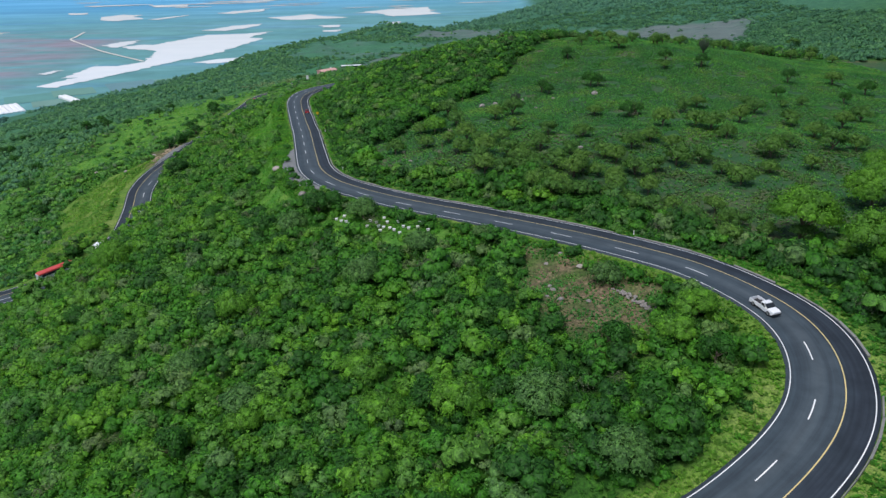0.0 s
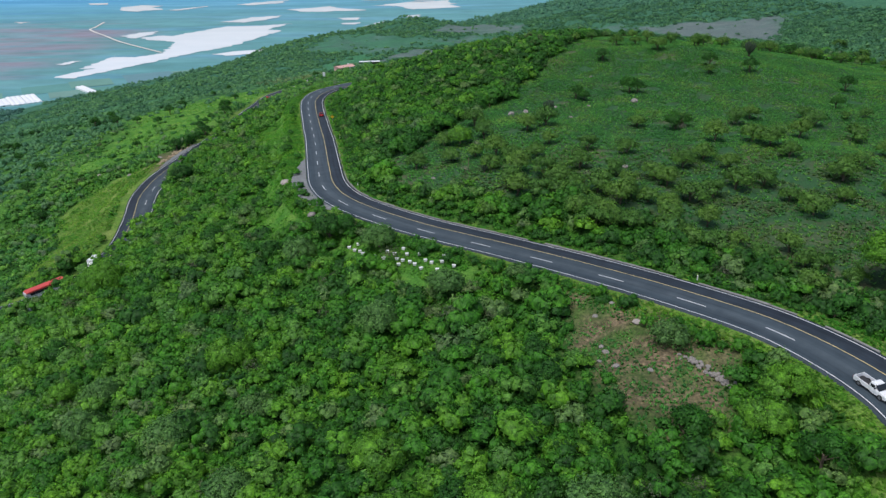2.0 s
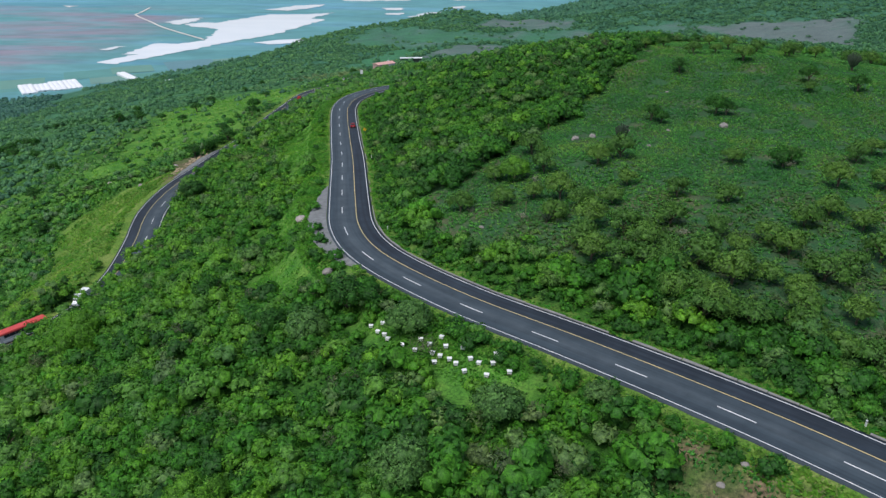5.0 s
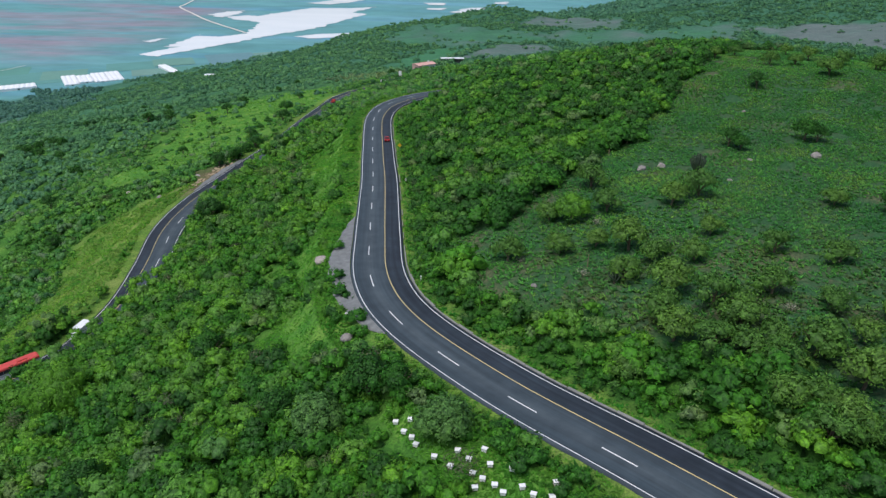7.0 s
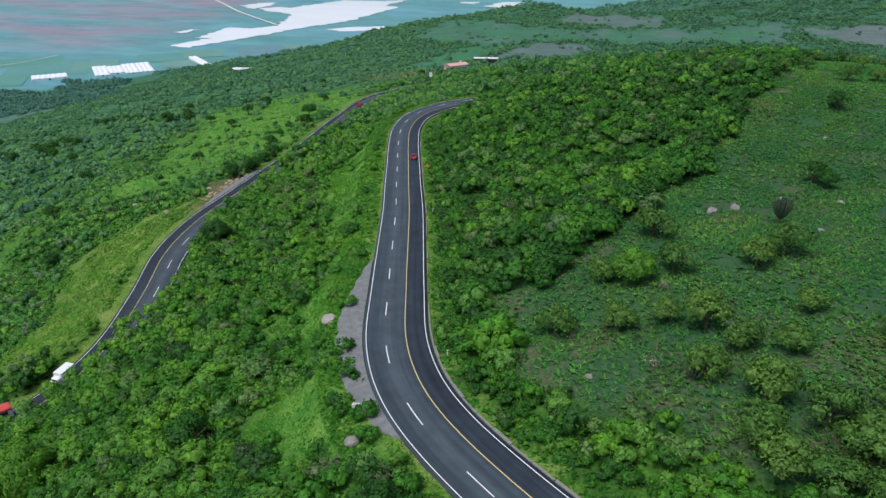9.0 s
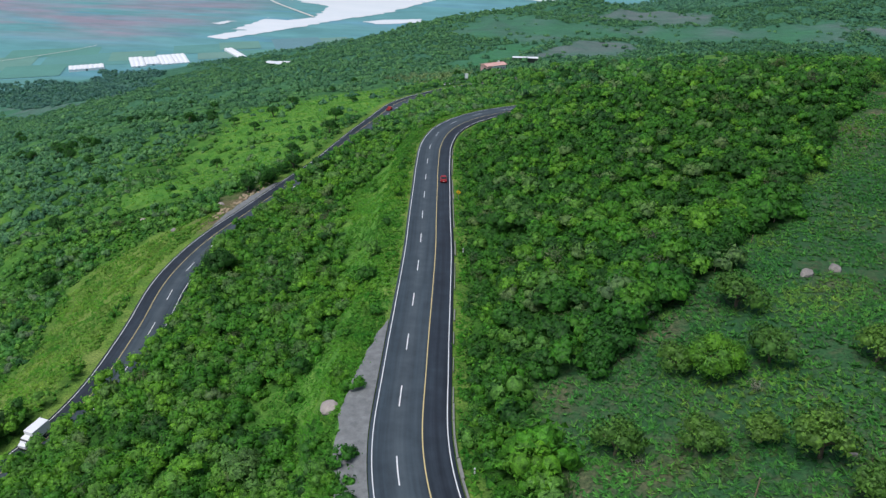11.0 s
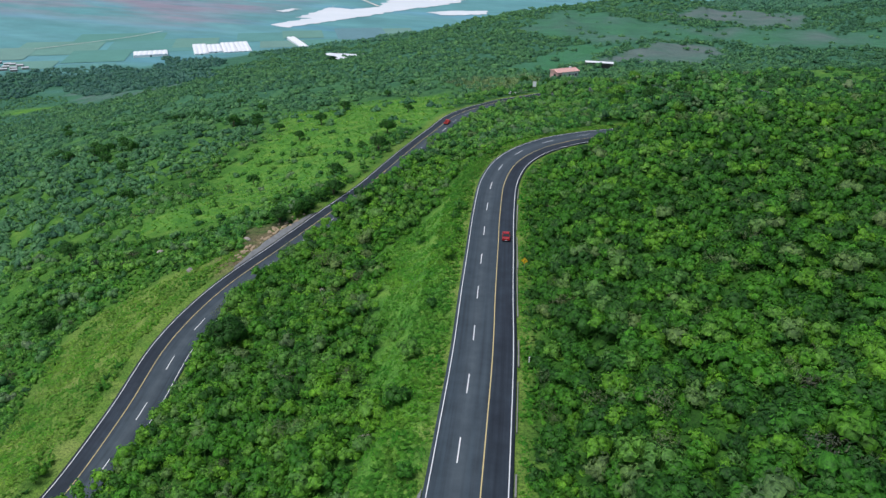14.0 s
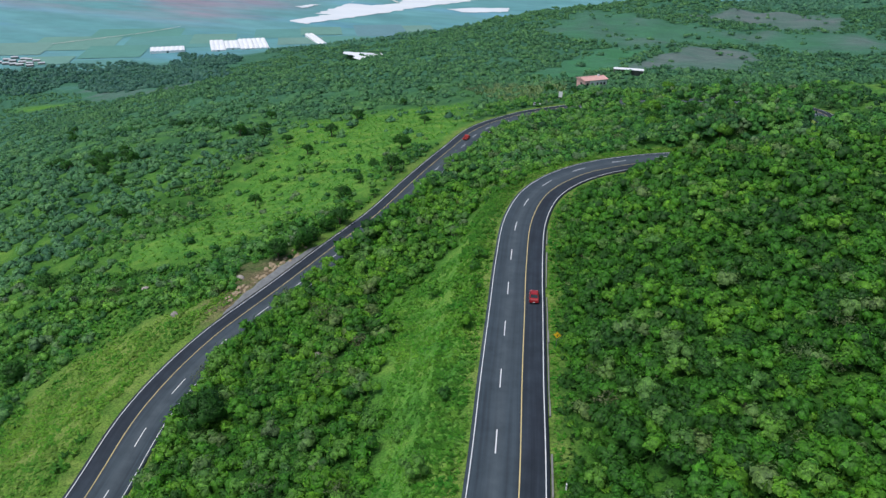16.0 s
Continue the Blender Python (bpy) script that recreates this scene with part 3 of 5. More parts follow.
def in_valley(x, y, pad):
    """The stretch of land that the road looks out on."""
    return (x < 0.62 * (y + 15) + pad) & (x > -0.86 * (y + 5) - pad)


def scrub_density(x, y):
    z = zones(x, y)
    west = smooth(0, 16, -(x + 138)) * (y < 620)
    d = np.ones(len(x))
    d *= 1 - 0.15 * west - 0.62 * west * smooth(-0.1, 0.35, waves(x, y, 36, 21) + 0.4 * waves(x, y, 13, 24))
    d *= 1 - np.clip(z["crop"] * 1.3, 0, 1)
    d *= 1 - 0.95 * z["bare"]
    d *= 1 - (0.95 - (x < -135) * (0.03 + 0.35 * smooth(0.2, 0.6, waves(x, y, 24, 23)))) * np.clip(z["grass"] * 1.2, 0, 1)
    d *= 1 - np.clip(z["verge"] * 1.4, 0, 1)
    d *= 1 - 0.97 * z["field"]
    gap = np.where(z["side"] > 0, 5.6, np.where(x < -95, 7.4, 7.9))
    d *= z["d"] > gap
    d *= 1 - 0.3 * smooth(0.45, 0.8, waves(x, y, 26, 22))
    return d, z


def tone_of(rs, x, y):
    t = 0.38 + 0.15 * waves(x, y, 38, 31) + rs.normal(0, 0.27, len(x))
    t = t + 0.16 * smooth(-20, -90, x) - 0.09 * smooth(-10, 20, x) - 0.12 * smooth(-75, -55, x) * smooth(235, 300, y)
    t = np.clip(t, 0.02, 0.8)
    odd = rs.uniform(0, 1, len(x))
    t = np.where(odd > 0.87, rs.uniform(0.84, 0.95, len(x)), t)
    return np.where(odd > 0.975, rs.uniform(0.95, 1.0, len(x)), t)


rs = np.random.RandomState(3)
x, y = spread(rs, -230, 190, 40, 470, 2.42)
xb, yb = spread(rs, -140, 90, 470, 560, 3.2)
x, y = np.r_[x, xb], np.r_[y, yb]
d, z = scrub_density(x, y)
near = in_valley(x, y, 14) & (rs.uniform(0, 1, len(x)) < d)
x, y = x[near], y[near]
big = smooth(-0.3, 0.8, waves(x, y, 30, 41)) * (0.5 + 0.5 * smooth(260, 120, y))
r = rs.uniform(1.0, 2.35, len(x)) + 1.7 * big * rs.uniform(0, 1, len(x)) ** 2
west = smooth(0, 16, -(x + 138))
hgt = r * rs.uniform(0.7, 2.0, len(x)) * (1 - 0.25 * west)
by, side_of = by_road(x, y)[:2]
uphill = (x < -95) & (x > -130)
shy = (1 - smooth(6, 13, by)) * ~uphill
row = uphill & (by < 13) & ((y < 238) | (y > 292) & (y < 420))
rim = smooth(0.02, 0.4, inside(x, y, CROP, 26)) * (x < 70) * (x > -40) * (y > 200) * (by > 9)
r, hgt = r + 0.7 * rim, hgt + 2.0 * rim
bend = (y > 412) & (x > -48) & (by < 20) & ~((x > -8) & (y > 462) & (y < 490)) | (y > 500) & (x > -100) & (by < 20)
shy = shy * ~bend
r, hgt = r * (1 - 0.4 * shy) + 0.5 * (row | bend), hgt * (1 - 0.5 * shy) + 3.2 * row + 2.8 * bend
at = np.stack([x, y, ground_z(x, y) - 0.15], 1)
tone = tone_of(rs, x, y) + 0.08 * rim
tone = np.where((tone < 0.8) & (side_of > 0) & (by < 26) & (y < 300), np.clip(tone - 0.13, 0.02, 0.8), tone)
close = (y < 340) & (x > -140) & (x < 60)
bare = tone > 0.95
bulk("dry_scrub", foliage(rs, at[bare], r[bare] * 1.15, hgt[bare], tone[bare], 6, 46, 0.20, 0.0, -0.3, 0.3), LEAF, "grey bare-twigged shrubs among the green scrub", "shrubs")
close, apart = close & ~bare, ~close & ~bare
first = close & ((y < 215) | (x > -78) & (y < 300))
close = close & ~first
bulk("scrub", foliage(rs, at[first], r[first] * 1.12, hgt[first] * 1.06, tone[first], 8, 18, 0.25, 0.74), LEAF, "dense green thorn scrub with rounded leafy crowns", "shrubs")
bulk("scrub", foliage(rs, at[close], r[close], hgt[close], tone[close], 6, 15, 0.27, 0.76), LEAF, "dense green thorn scrub covering the hillside", "shrubs")
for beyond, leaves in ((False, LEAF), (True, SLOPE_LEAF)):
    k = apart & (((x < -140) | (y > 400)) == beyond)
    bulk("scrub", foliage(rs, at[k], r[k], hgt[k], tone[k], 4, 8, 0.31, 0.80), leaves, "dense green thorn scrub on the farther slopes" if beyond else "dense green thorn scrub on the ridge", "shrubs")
# low undergrowth between the shrubs
x, y = spread(rs, -200, 80, 45, 400, 1.5)
d, z = scrub_density(x, y)
k = in_valley(x, y, 6) & ((z["bare"] + z["crop"]) < 0.3) & (z["verge"] < 0.5) & (z["grass"] < 0.4) & (np.where(z["side"] > 0, z["d"] > 5.2, z["d"] > 7.6))
x, y = x[k], y[k]
ux, uy = x, y
# scrub of the slopes round about
x, y = spread(rs, -300, 240, -90, 480, 4.6)
d, z = scrub_density(x, y)
k = ~in_valley(x, y, 12) & (rs.uniform(0, 1, len(x)) < d) & (z["d"] > 9) & ((y < 200) | (x > -228)) & ((y < 150) | (x < 186))
x, y = x[k], y[k]
r = rs.uniform(1.6, 3.2, len(x))
bulk("scrub", foliage(rs, np.stack([x, y, ground_z(x, y) - 0.2], 1), r, r * 1.3, tone_of(rs, x, y), 2, 4, 0.40, 0.95, dome=CAP, dome_faces=CAP_F), LEAF, "green scrub on the slopes round about", "shrubs")
# a dark hedge along the crop field
hx, hy = np.array([(-17, 222), (-16, 230), (-3, 250), (13, 279), (32, 329), (50, 370), (64, 402)], float).T
hs = np.linspace(0, 1, 110)
hu = np.linspace(0, 1, len(hx))
x, y = np.interp(hs, hu, hx) + rs.normal(-1.2, 0.9, 110), np.interp(hs, hu, hy) + rs.normal(0, 0.9, 110)
r = rs.uniform(1.5, 2.6, 110)
bulk("hedge", foliage(rs, np.stack([x, y, ground_z(x, y) - 0.1], 1), r, r * rs.uniform(1.5, 2.2, 110), rs.uniform(0.02, 0.35, 110), 6, 34), LEAF, "dark green hedge along the edge of the crop field", "hedge")
# a dark hedgerow across the valley slope
hx, hy = np.array([(-400, 527), (-385, 528), (-377, 541), (-359, 545), (-331, 535), (-316, 536), (-300, 524), (-285, 513), (-266, 498), (-250, 490), (-240, 491)], float).T
r5 = np.random.RandomState(61)
hs = np.linspace(0, 1, 90)
hu = np.linspace(0, 1, len(hx))
x, y = np.interp(hs, hu, hx) + r5.normal(0, 1.1, 90), np.interp(hs, hu, hy) + r5.normal(0, 1.1, 90)
r = r5.uniform(1.2, 2.7, 90)
bulk("hedge", foliage(r5, np.stack([x, y, ground_z(x, y) - 0.1], 1), r, r * r5.uniform(1.0, 1.9, 90), r5.uniform(0.0, 0.25, 90), 5, 14), SLOPE_LEAF, "dark green hedgerow across the valley slope", "hedge")
# far woods
x, y = spread(rs, -620, 420, 470, 1150, 4.8)
built = (x > -140) & (x < 90) & (y < 560)
d, z = scrub_density(x, y)
far = in_valley(x, y, 40) & ~built & (rs.uniform(0, 1, len(x)) < d * (0.72 + 0.28 * smooth(-0.4, 0.3, waves(x, y, 70, 51)))) & (hillside(x, y) > np.where(waves(x, y, 160, 52) > -0.1, -223, -212))
x2, y2 = spread(rs, -440, -225, 200, 475, 3.8)
d2 = scrub_density(x2, y2)[0]
f2 = in_valley(x2, y2, 30) & (rs.uniform(0, 1, len(x2)) < d2)
x3, y3 = spread(rs, 170, 420, 150, 475, 4.2)
f3 = in_valley(x3, y3, 30) & ((x3 > 190) | (y3 > 470)) & (inside(x3, y3, CROP, 4) < 0.3)
x4, y4 = spread(rs, -1180, -440, 330, 930, 6.5)
d4, z4 = scrub_density(x4, y4)
f4 = (x4 > -1.25 * y4) & ((x4 < -620) | (y4 < 470)) & (rs.uniform(0, 1, len(x4)) < 0.85 * d4) & (z4["field"] < 0.3) & (z4["grass"] < 0.3)
x, y = np.r_[x[far], x2[f2], x3[f3], x4[f4]], np.r_[y[far], y2[f2], y3[f3], y4[f4]]
r = rs.uniform(1.3, 3.2, len(x))
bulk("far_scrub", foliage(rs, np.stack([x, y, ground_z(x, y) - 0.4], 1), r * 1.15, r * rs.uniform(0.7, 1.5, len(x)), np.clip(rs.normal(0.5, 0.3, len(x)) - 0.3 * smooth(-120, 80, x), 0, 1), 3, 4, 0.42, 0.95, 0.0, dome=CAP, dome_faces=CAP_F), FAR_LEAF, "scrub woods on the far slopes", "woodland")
x, y = spread(rs, -1150, -520, 760, 1260, 9.0)
k = (rs.uniform(0, 1, len(x)) < 0.95) & (inside(x, y, WOOD, 25) > 0.5)
x, y = x[k], y[k]
r = rs.uniform(3.8, 6.4, len(x))
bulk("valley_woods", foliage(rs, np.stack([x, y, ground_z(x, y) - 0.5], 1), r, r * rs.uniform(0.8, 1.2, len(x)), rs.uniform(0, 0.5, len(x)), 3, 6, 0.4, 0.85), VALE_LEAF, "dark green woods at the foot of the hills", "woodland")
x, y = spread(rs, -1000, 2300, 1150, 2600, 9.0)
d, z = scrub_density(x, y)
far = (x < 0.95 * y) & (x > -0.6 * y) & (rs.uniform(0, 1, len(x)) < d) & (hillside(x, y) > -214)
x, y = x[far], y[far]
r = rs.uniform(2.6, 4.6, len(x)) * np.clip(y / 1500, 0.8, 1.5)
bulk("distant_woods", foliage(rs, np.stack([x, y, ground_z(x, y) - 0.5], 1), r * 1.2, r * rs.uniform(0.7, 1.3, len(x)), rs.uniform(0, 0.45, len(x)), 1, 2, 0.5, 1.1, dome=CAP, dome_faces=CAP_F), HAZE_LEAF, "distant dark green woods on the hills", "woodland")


# ---- water on the plain ----
def water_material():
    m, n, l, b = mat("sky_white_water", 0.12, 0, 0.5)
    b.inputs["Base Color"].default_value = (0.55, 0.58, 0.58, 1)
    # near-white base colour stands in for the bright sky mirrored in the water
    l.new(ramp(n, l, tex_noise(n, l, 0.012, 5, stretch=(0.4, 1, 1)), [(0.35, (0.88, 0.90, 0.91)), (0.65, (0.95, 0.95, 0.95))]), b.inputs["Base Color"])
    return m


WATER = water_material()


def sheet(name, outline, z, material, label, category, rough=12.0, seed=1):
    """A flat sheet with an uneven shore round the outline."""
    c = np.array(outline, float)
    p = np.vstack([a + (b - a) * np.arange(0, 1, 1 / max(2, int(np.linalg.norm(b - a) / (rough * 2.2))))[:, None] for a, b in zip(c, np.roll(c, -1, 0))])
    p = p + np.stack([2.0 * waves(p[:, 0], p[:, 1], rough * 9, seed), waves(p[:, 1], p[:, 0], rough * 7, seed + 1)], 1) * rough
    bm = bmesh.new()
    f = bm.faces.new([bm.verts.new((a, b, z)) for a, b in p])
    if f.normal.z < 0 or f.calc_area() and (f.normal_update() or f.normal.z < 0):
        f.normal_flip()
    bmesh.ops.triangulate(bm, faces=bm.faces[:])
    return tagged(part(name, bm, material), label, category, kind="structure")


LAKE = [(-907, 1566), (-859, 1552), (-820, 1636), (-764, 1771), (-720, 1884), (-653, 2003), (-622, 2178), (-591, 2328), (-646, 2349), (-610, 2507), (-688, 2457), (-807, 2443), (-860, 2323), (-911, 2201), (-940, 2145), (-847, 2100), (-813, 1980), (-796, 1892), (-840, 1833), (-900, 1831), (-905, 1884), (-901, 1764), (-900, 1672), (-872, 1677), (-894, 1615)]
sheet("water", LAKE, PLAIN + 0.9, WATER, "pale shallow lake with the cloudy sky's reflection painted white", "lake", 4, 3)
FLOODED = [("pale flooded finger of the lake", 5, [(-1058, 2231), (-1033, 2305), (-984, 2339), (-975, 2252), (-995, 2175)]),
           ("pale flooded finger of the lake", 4, [(-985, 2192), (-933, 2234), (-871, 2208), (-889, 2122), (-937, 2139)]),
           ("pale flooded pool beside the lake shore", 5, [(-652, 1868), (-625, 1911), (-534, 1950), (-525, 1901), (-580, 1861), (-615, 1833)]),
           ("pale flooded pool beyond the lake", 8, [(-864, 2576), (-796, 2703), (-699, 2753), (-713, 2664), (-781, 2548)]),
           ("pale flooded field on the far plain", 14, [(-732, 2959), (-584, 3078), (-414, 2904), (-517, 2890), (-622, 2867)]),
           ("pale flooded field on the far plain", 16, [(-411, 3093), (-270, 3228), (-107, 3289), (-64, 2984), (-180, 2938), (-257, 2930), (-313, 3052)]),
           ("pale flooded pool below the hills", 8, [(-354, 2425), (-302, 2543), (-231, 2565), (-259, 2412), (-303, 2388)]),
           ("pale flooded field on the far plain", 14, [(-1468, 3142), (-1400, 3226), (-1311, 3173), (-1267, 3017), (-1320, 2952), (-1392, 2985)]),
           ("pale flooded strip on the far plain", 10, [(-1480, 3687), (-1291, 3711), (-1261, 3580), (-1405, 3564)]),
           ("pale flooded strip on the far plain", 8, [(-1004, 3202), (-917, 3314), (-831, 3378), (-824, 3244), (-925, 3164)]),
           ("pale flooded strip on the far plain", 4, [(-1626, 2636), (-1565, 2627), (-1573, 2580)]),
           ("pale puddle beside the lake shore", 3, [(-989, 1733), (-971, 1779), (-953, 1777), (-963, 1722)]),
           ("pale flooded strip on the far plain", 6, [(-1708, 3332), (-1623, 3342), (-1590, 3260), (-1664, 3261)]),
           ("pale flooded strip on the far plain", 6, [(-1220, 2988), (-1152, 3087), (-1099, 3159), (-1114, 3080), (-1171, 2980)]),
           ("pale puddle on the far plain", 5, [(-471, 2653), (-407, 2661), (-401, 2591), (-457, 2599)]),
           ("pale puddle on the far plain", 5, [(-440, 2499), (-380, 2514), (-377, 2458), (-430, 2466)]),
           ("pale puddle on the far plain", 5, [(-243, 2708), (-194, 2737), (-194, 2664), (-234, 2661)])]
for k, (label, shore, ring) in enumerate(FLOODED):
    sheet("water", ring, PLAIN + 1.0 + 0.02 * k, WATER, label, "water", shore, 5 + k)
rw = np.random.RandomState(12)
for k in range(46):
    wy = rw.uniform(3250, 4700)
    wx = rw.uniform(-0.50, 0.22) * wy
    a, b = rw.uniform(40, 150) * wy / 3000, rw.uniform(8, 30) * wy / 3000
    ang = np.linspace(0, 6.283, 9)[:-1]
    ring = [(wx + a * math.cos(t) + b * 1.4 * math.sin(2 * t + k), wy + b * math.sin(t) + 0.15 * a * math.cos(t)) for t in ang]
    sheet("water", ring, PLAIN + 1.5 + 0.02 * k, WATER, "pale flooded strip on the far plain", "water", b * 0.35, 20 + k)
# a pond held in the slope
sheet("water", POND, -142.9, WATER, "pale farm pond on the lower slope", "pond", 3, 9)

# ---- dike track, plots and hedges of the plain ----
TRACK = paint("pale_track", (0.62, 0.60, 0.55), 0.9, 0, 0.12, 0.02)


def strip(name, nodes, width, lift, material, label, category):
    p, t = glide(nodes, 12.0)
    z = ground_z(p[:, 0], p[:, 1]) + lift
    nrm = np.stack([t[:, 1], -t[:, 0]], 1) * width / 2
    rows = np.stack([np.c_[p[:, :2] - nrm, z], np.c_[p[:, :2] + nrm, z]], 1).reshape(-1, 3)
    q = np.arange(len(p) - 1) * 2
    return tagged(new(name, mesh_of(name, rows, np.stack([q, q + 1, q + 3, q + 2], 1), material)), label, category, kind="structure")


strip("track", [(-1283, 2595, 0), (-1245, 2450, 0), (-1228, 2384, 0), (-1110, 2236, 0), (-993, 2094, 0), (-799, 1897, 0)], 7, 1.6, TRACK, "pale straight causeway track across the wet plain", "track")
strip("track", [(-1150, 1180, 0), (-1080, 1330, 0), (-1060, 1420, 0)], 2, 1.2, TRACK, "pale dirt track across the plain", "track")
PLOT_COLOURS = [(0.10, 0.26, 0.235), (0.13, 0.275, 0.225), (0.12, 0.24, 0.265), (0.095, 0.255, 0.21), (0.15, 0.28, 0.235)]
PLOTS = [paint("plot_crop", c, 0.95, 0, 0.12, 0.02) for c in PLOT_COLOURS]
for k, (px, py, a, b, mi) in enumerate([(-985, 1290, 75, 60, 0), (-1120, 1205, 70, 60, 1), (-1090, 1330, 80, 40, 3), (-930, 1345, 40, 45, 1), (-770, 1395, 45, 38, 4), (-700, 1440, 45, 40, 3), (-690, 1560, 50, 60, 2), (-620, 1600, 30, 50, 4), (-850, 1440, 45, 45, 0),
                                        (-1010, 1180, 50, 50, 3), (-960, 1090, 45, 40, 0), (-1180, 1120, 60, 50, 4), (-790, 1500, 40, 40, 1), (-1060, 1080, 40, 30, 1)]):
    ca, sa = math.cos(0.55), math.sin(0.55)
    gx1, gy1 = np.meshgrid(np.linspace(-a / 1, a / 1, 12), np.linspace(-b, b, 8))
    X1, Y1 = (px + gx1 * ca - gy1 * sa).ravel(), (py + gx1 * sa + gy1 * ca).ravel()
    q = (np.arange(7)[:, None] * 12 + np.arange(11)).ravel()
    tagged(new("crop_plot", mesh_of("crop_plot", np.stack([X1, Y1, ground_z(X1, Y1) + 0.5 + 0.03 * k], 1), np.stack([q, q + 1, q + 13, q + 12], 1), PLOTS[mi])),
           "flat crop plot on the plain below the hills", "field", kind="structure")


# ---- box and shape helpers ----
def box(bm, x0, x1, y0, y1, z0, z1, bevel=0.0):
    r = bmesh.ops.create_cube(bm, size=1.0, matrix=Matrix.Translation(((x0 + x1) / 2, (y0 + y1) / 2, (z0 + z1) / 2)) @ Matrix.Diagonal((x1 - x0, y1 - y0, z1 - z0, 1)))
    if bevel:
        es = list({e for v in r["verts"] for e in v.link_edges})
        bmesh.ops.bevel(bm, geom=es, offset=bevel, segments=2, affect="EDGES", profile=0.6)
    return r["verts"]


def boxes(*specs, bevel=0.0):
    bm = bmesh.new()
    for s in specs:
        box(bm, *s, bevel=bevel)
    return bm


def tube(bm, a, b, r0, r1, n=8):
    a, b = Vector(a), Vector(b)
    m = Matrix.Translation((a + b) / 2) @ (b - a).to_track_quat("Z", "Y").to_matrix().to_4x4()
    bmesh.ops.create_cone(bm, cap_ends=True, segments=n, radius1=r0, radius2=r1, depth=(b - a).length, matrix=m)


def loft(bm, sections):
    """Skin through rings of equal count, closed at both ends."""
    rings = [[bm.verts.new(p) for p in s] for s in sections]
    k = len(rings[0])
    for a, b in zip(rings, rings[1:]):
        for i in range(k):
            bm.faces.new((a[i], a[(i + 1) % k], b[(i + 1) % k], b[i]))
    bm.faces.new(rings[0][::-1])
    bm.faces.new(rings[-1])
    bmesh.ops.recalc_face_normals(bm, faces=bm.faces[:])


def gz(x, y):
    return float(ground_z(x, y)[0])


# ---- vehicles ----
GLASS_DARK = paint("dark_window_glass", (0.02, 0.025, 0.03), 0.08, 0, 0.1, 2)
RUBBER = paint("tyre_rubber", (0.02, 0.02, 0.02), 0.85, 0, 0.2, 6)
STEEL = paint("wheel_steel", (0.45, 0.45, 0.46), 0.35, 0.8, 0.1, 6)
RED_CAR = paint("red_car_paint", (0.30, 0.018, 0.022), 0.25, 0, 0.08, 1)
RED_BUS = paint("faded_red_paint", (0.55, 0.07, 0.06), 0.4, 0, 0.12, 1)
WHITE_CAR = paint("white_car_paint", (0.78, 0.79, 0.80), 0.3, 0, 0.04, 1)
BLACK = paint("black_plastic", (0.03, 0.03, 0.032), 0.6, 0, 0.15, 4)
LAMP_RED = paint("red_lamp_lens", (0.45, 0.02, 0.02), 0.25, 0, 0.05, 3)
LAMP_CLEAR = paint("clear_lamp_lens", (0.75, 0.76, 0.74), 0.15, 0, 0.05, 3)


def wheel(parent, x, y, r, w):
    bm = bmesh.new()
    tube(bm, (x, y - w / 2, r), (x, y + w / 2, r), r, r, 18)
    t = part("wheel", bm, RUBBER, parent)
    bm = bmesh.new()
    tube(bm, (x, y - w / 2 - 0.012, r), (x, y + w / 2 + 0.012, r), r * 0.6, r * 0.6, 14)
    part("rim", bm, STEEL, t)


def ring(x, w, z0, z1, tuck=0.12):
    """A cross-section of a body: flat below, with rounded shoulders."""
    return [(x, -w, z0), (x, w, z0), (x, w, z0 + (z1 - z0) * 0.6), (x, w - tuck * 0.4, z1 - tuck * 0.6), (x, w - tuck, z1), (x, -w + tuck, z1), (x, -w + tuck * 0.4, z1 - tuck * 0.6), (x, -w, z0 + (z1 - z0) * 0.6)]


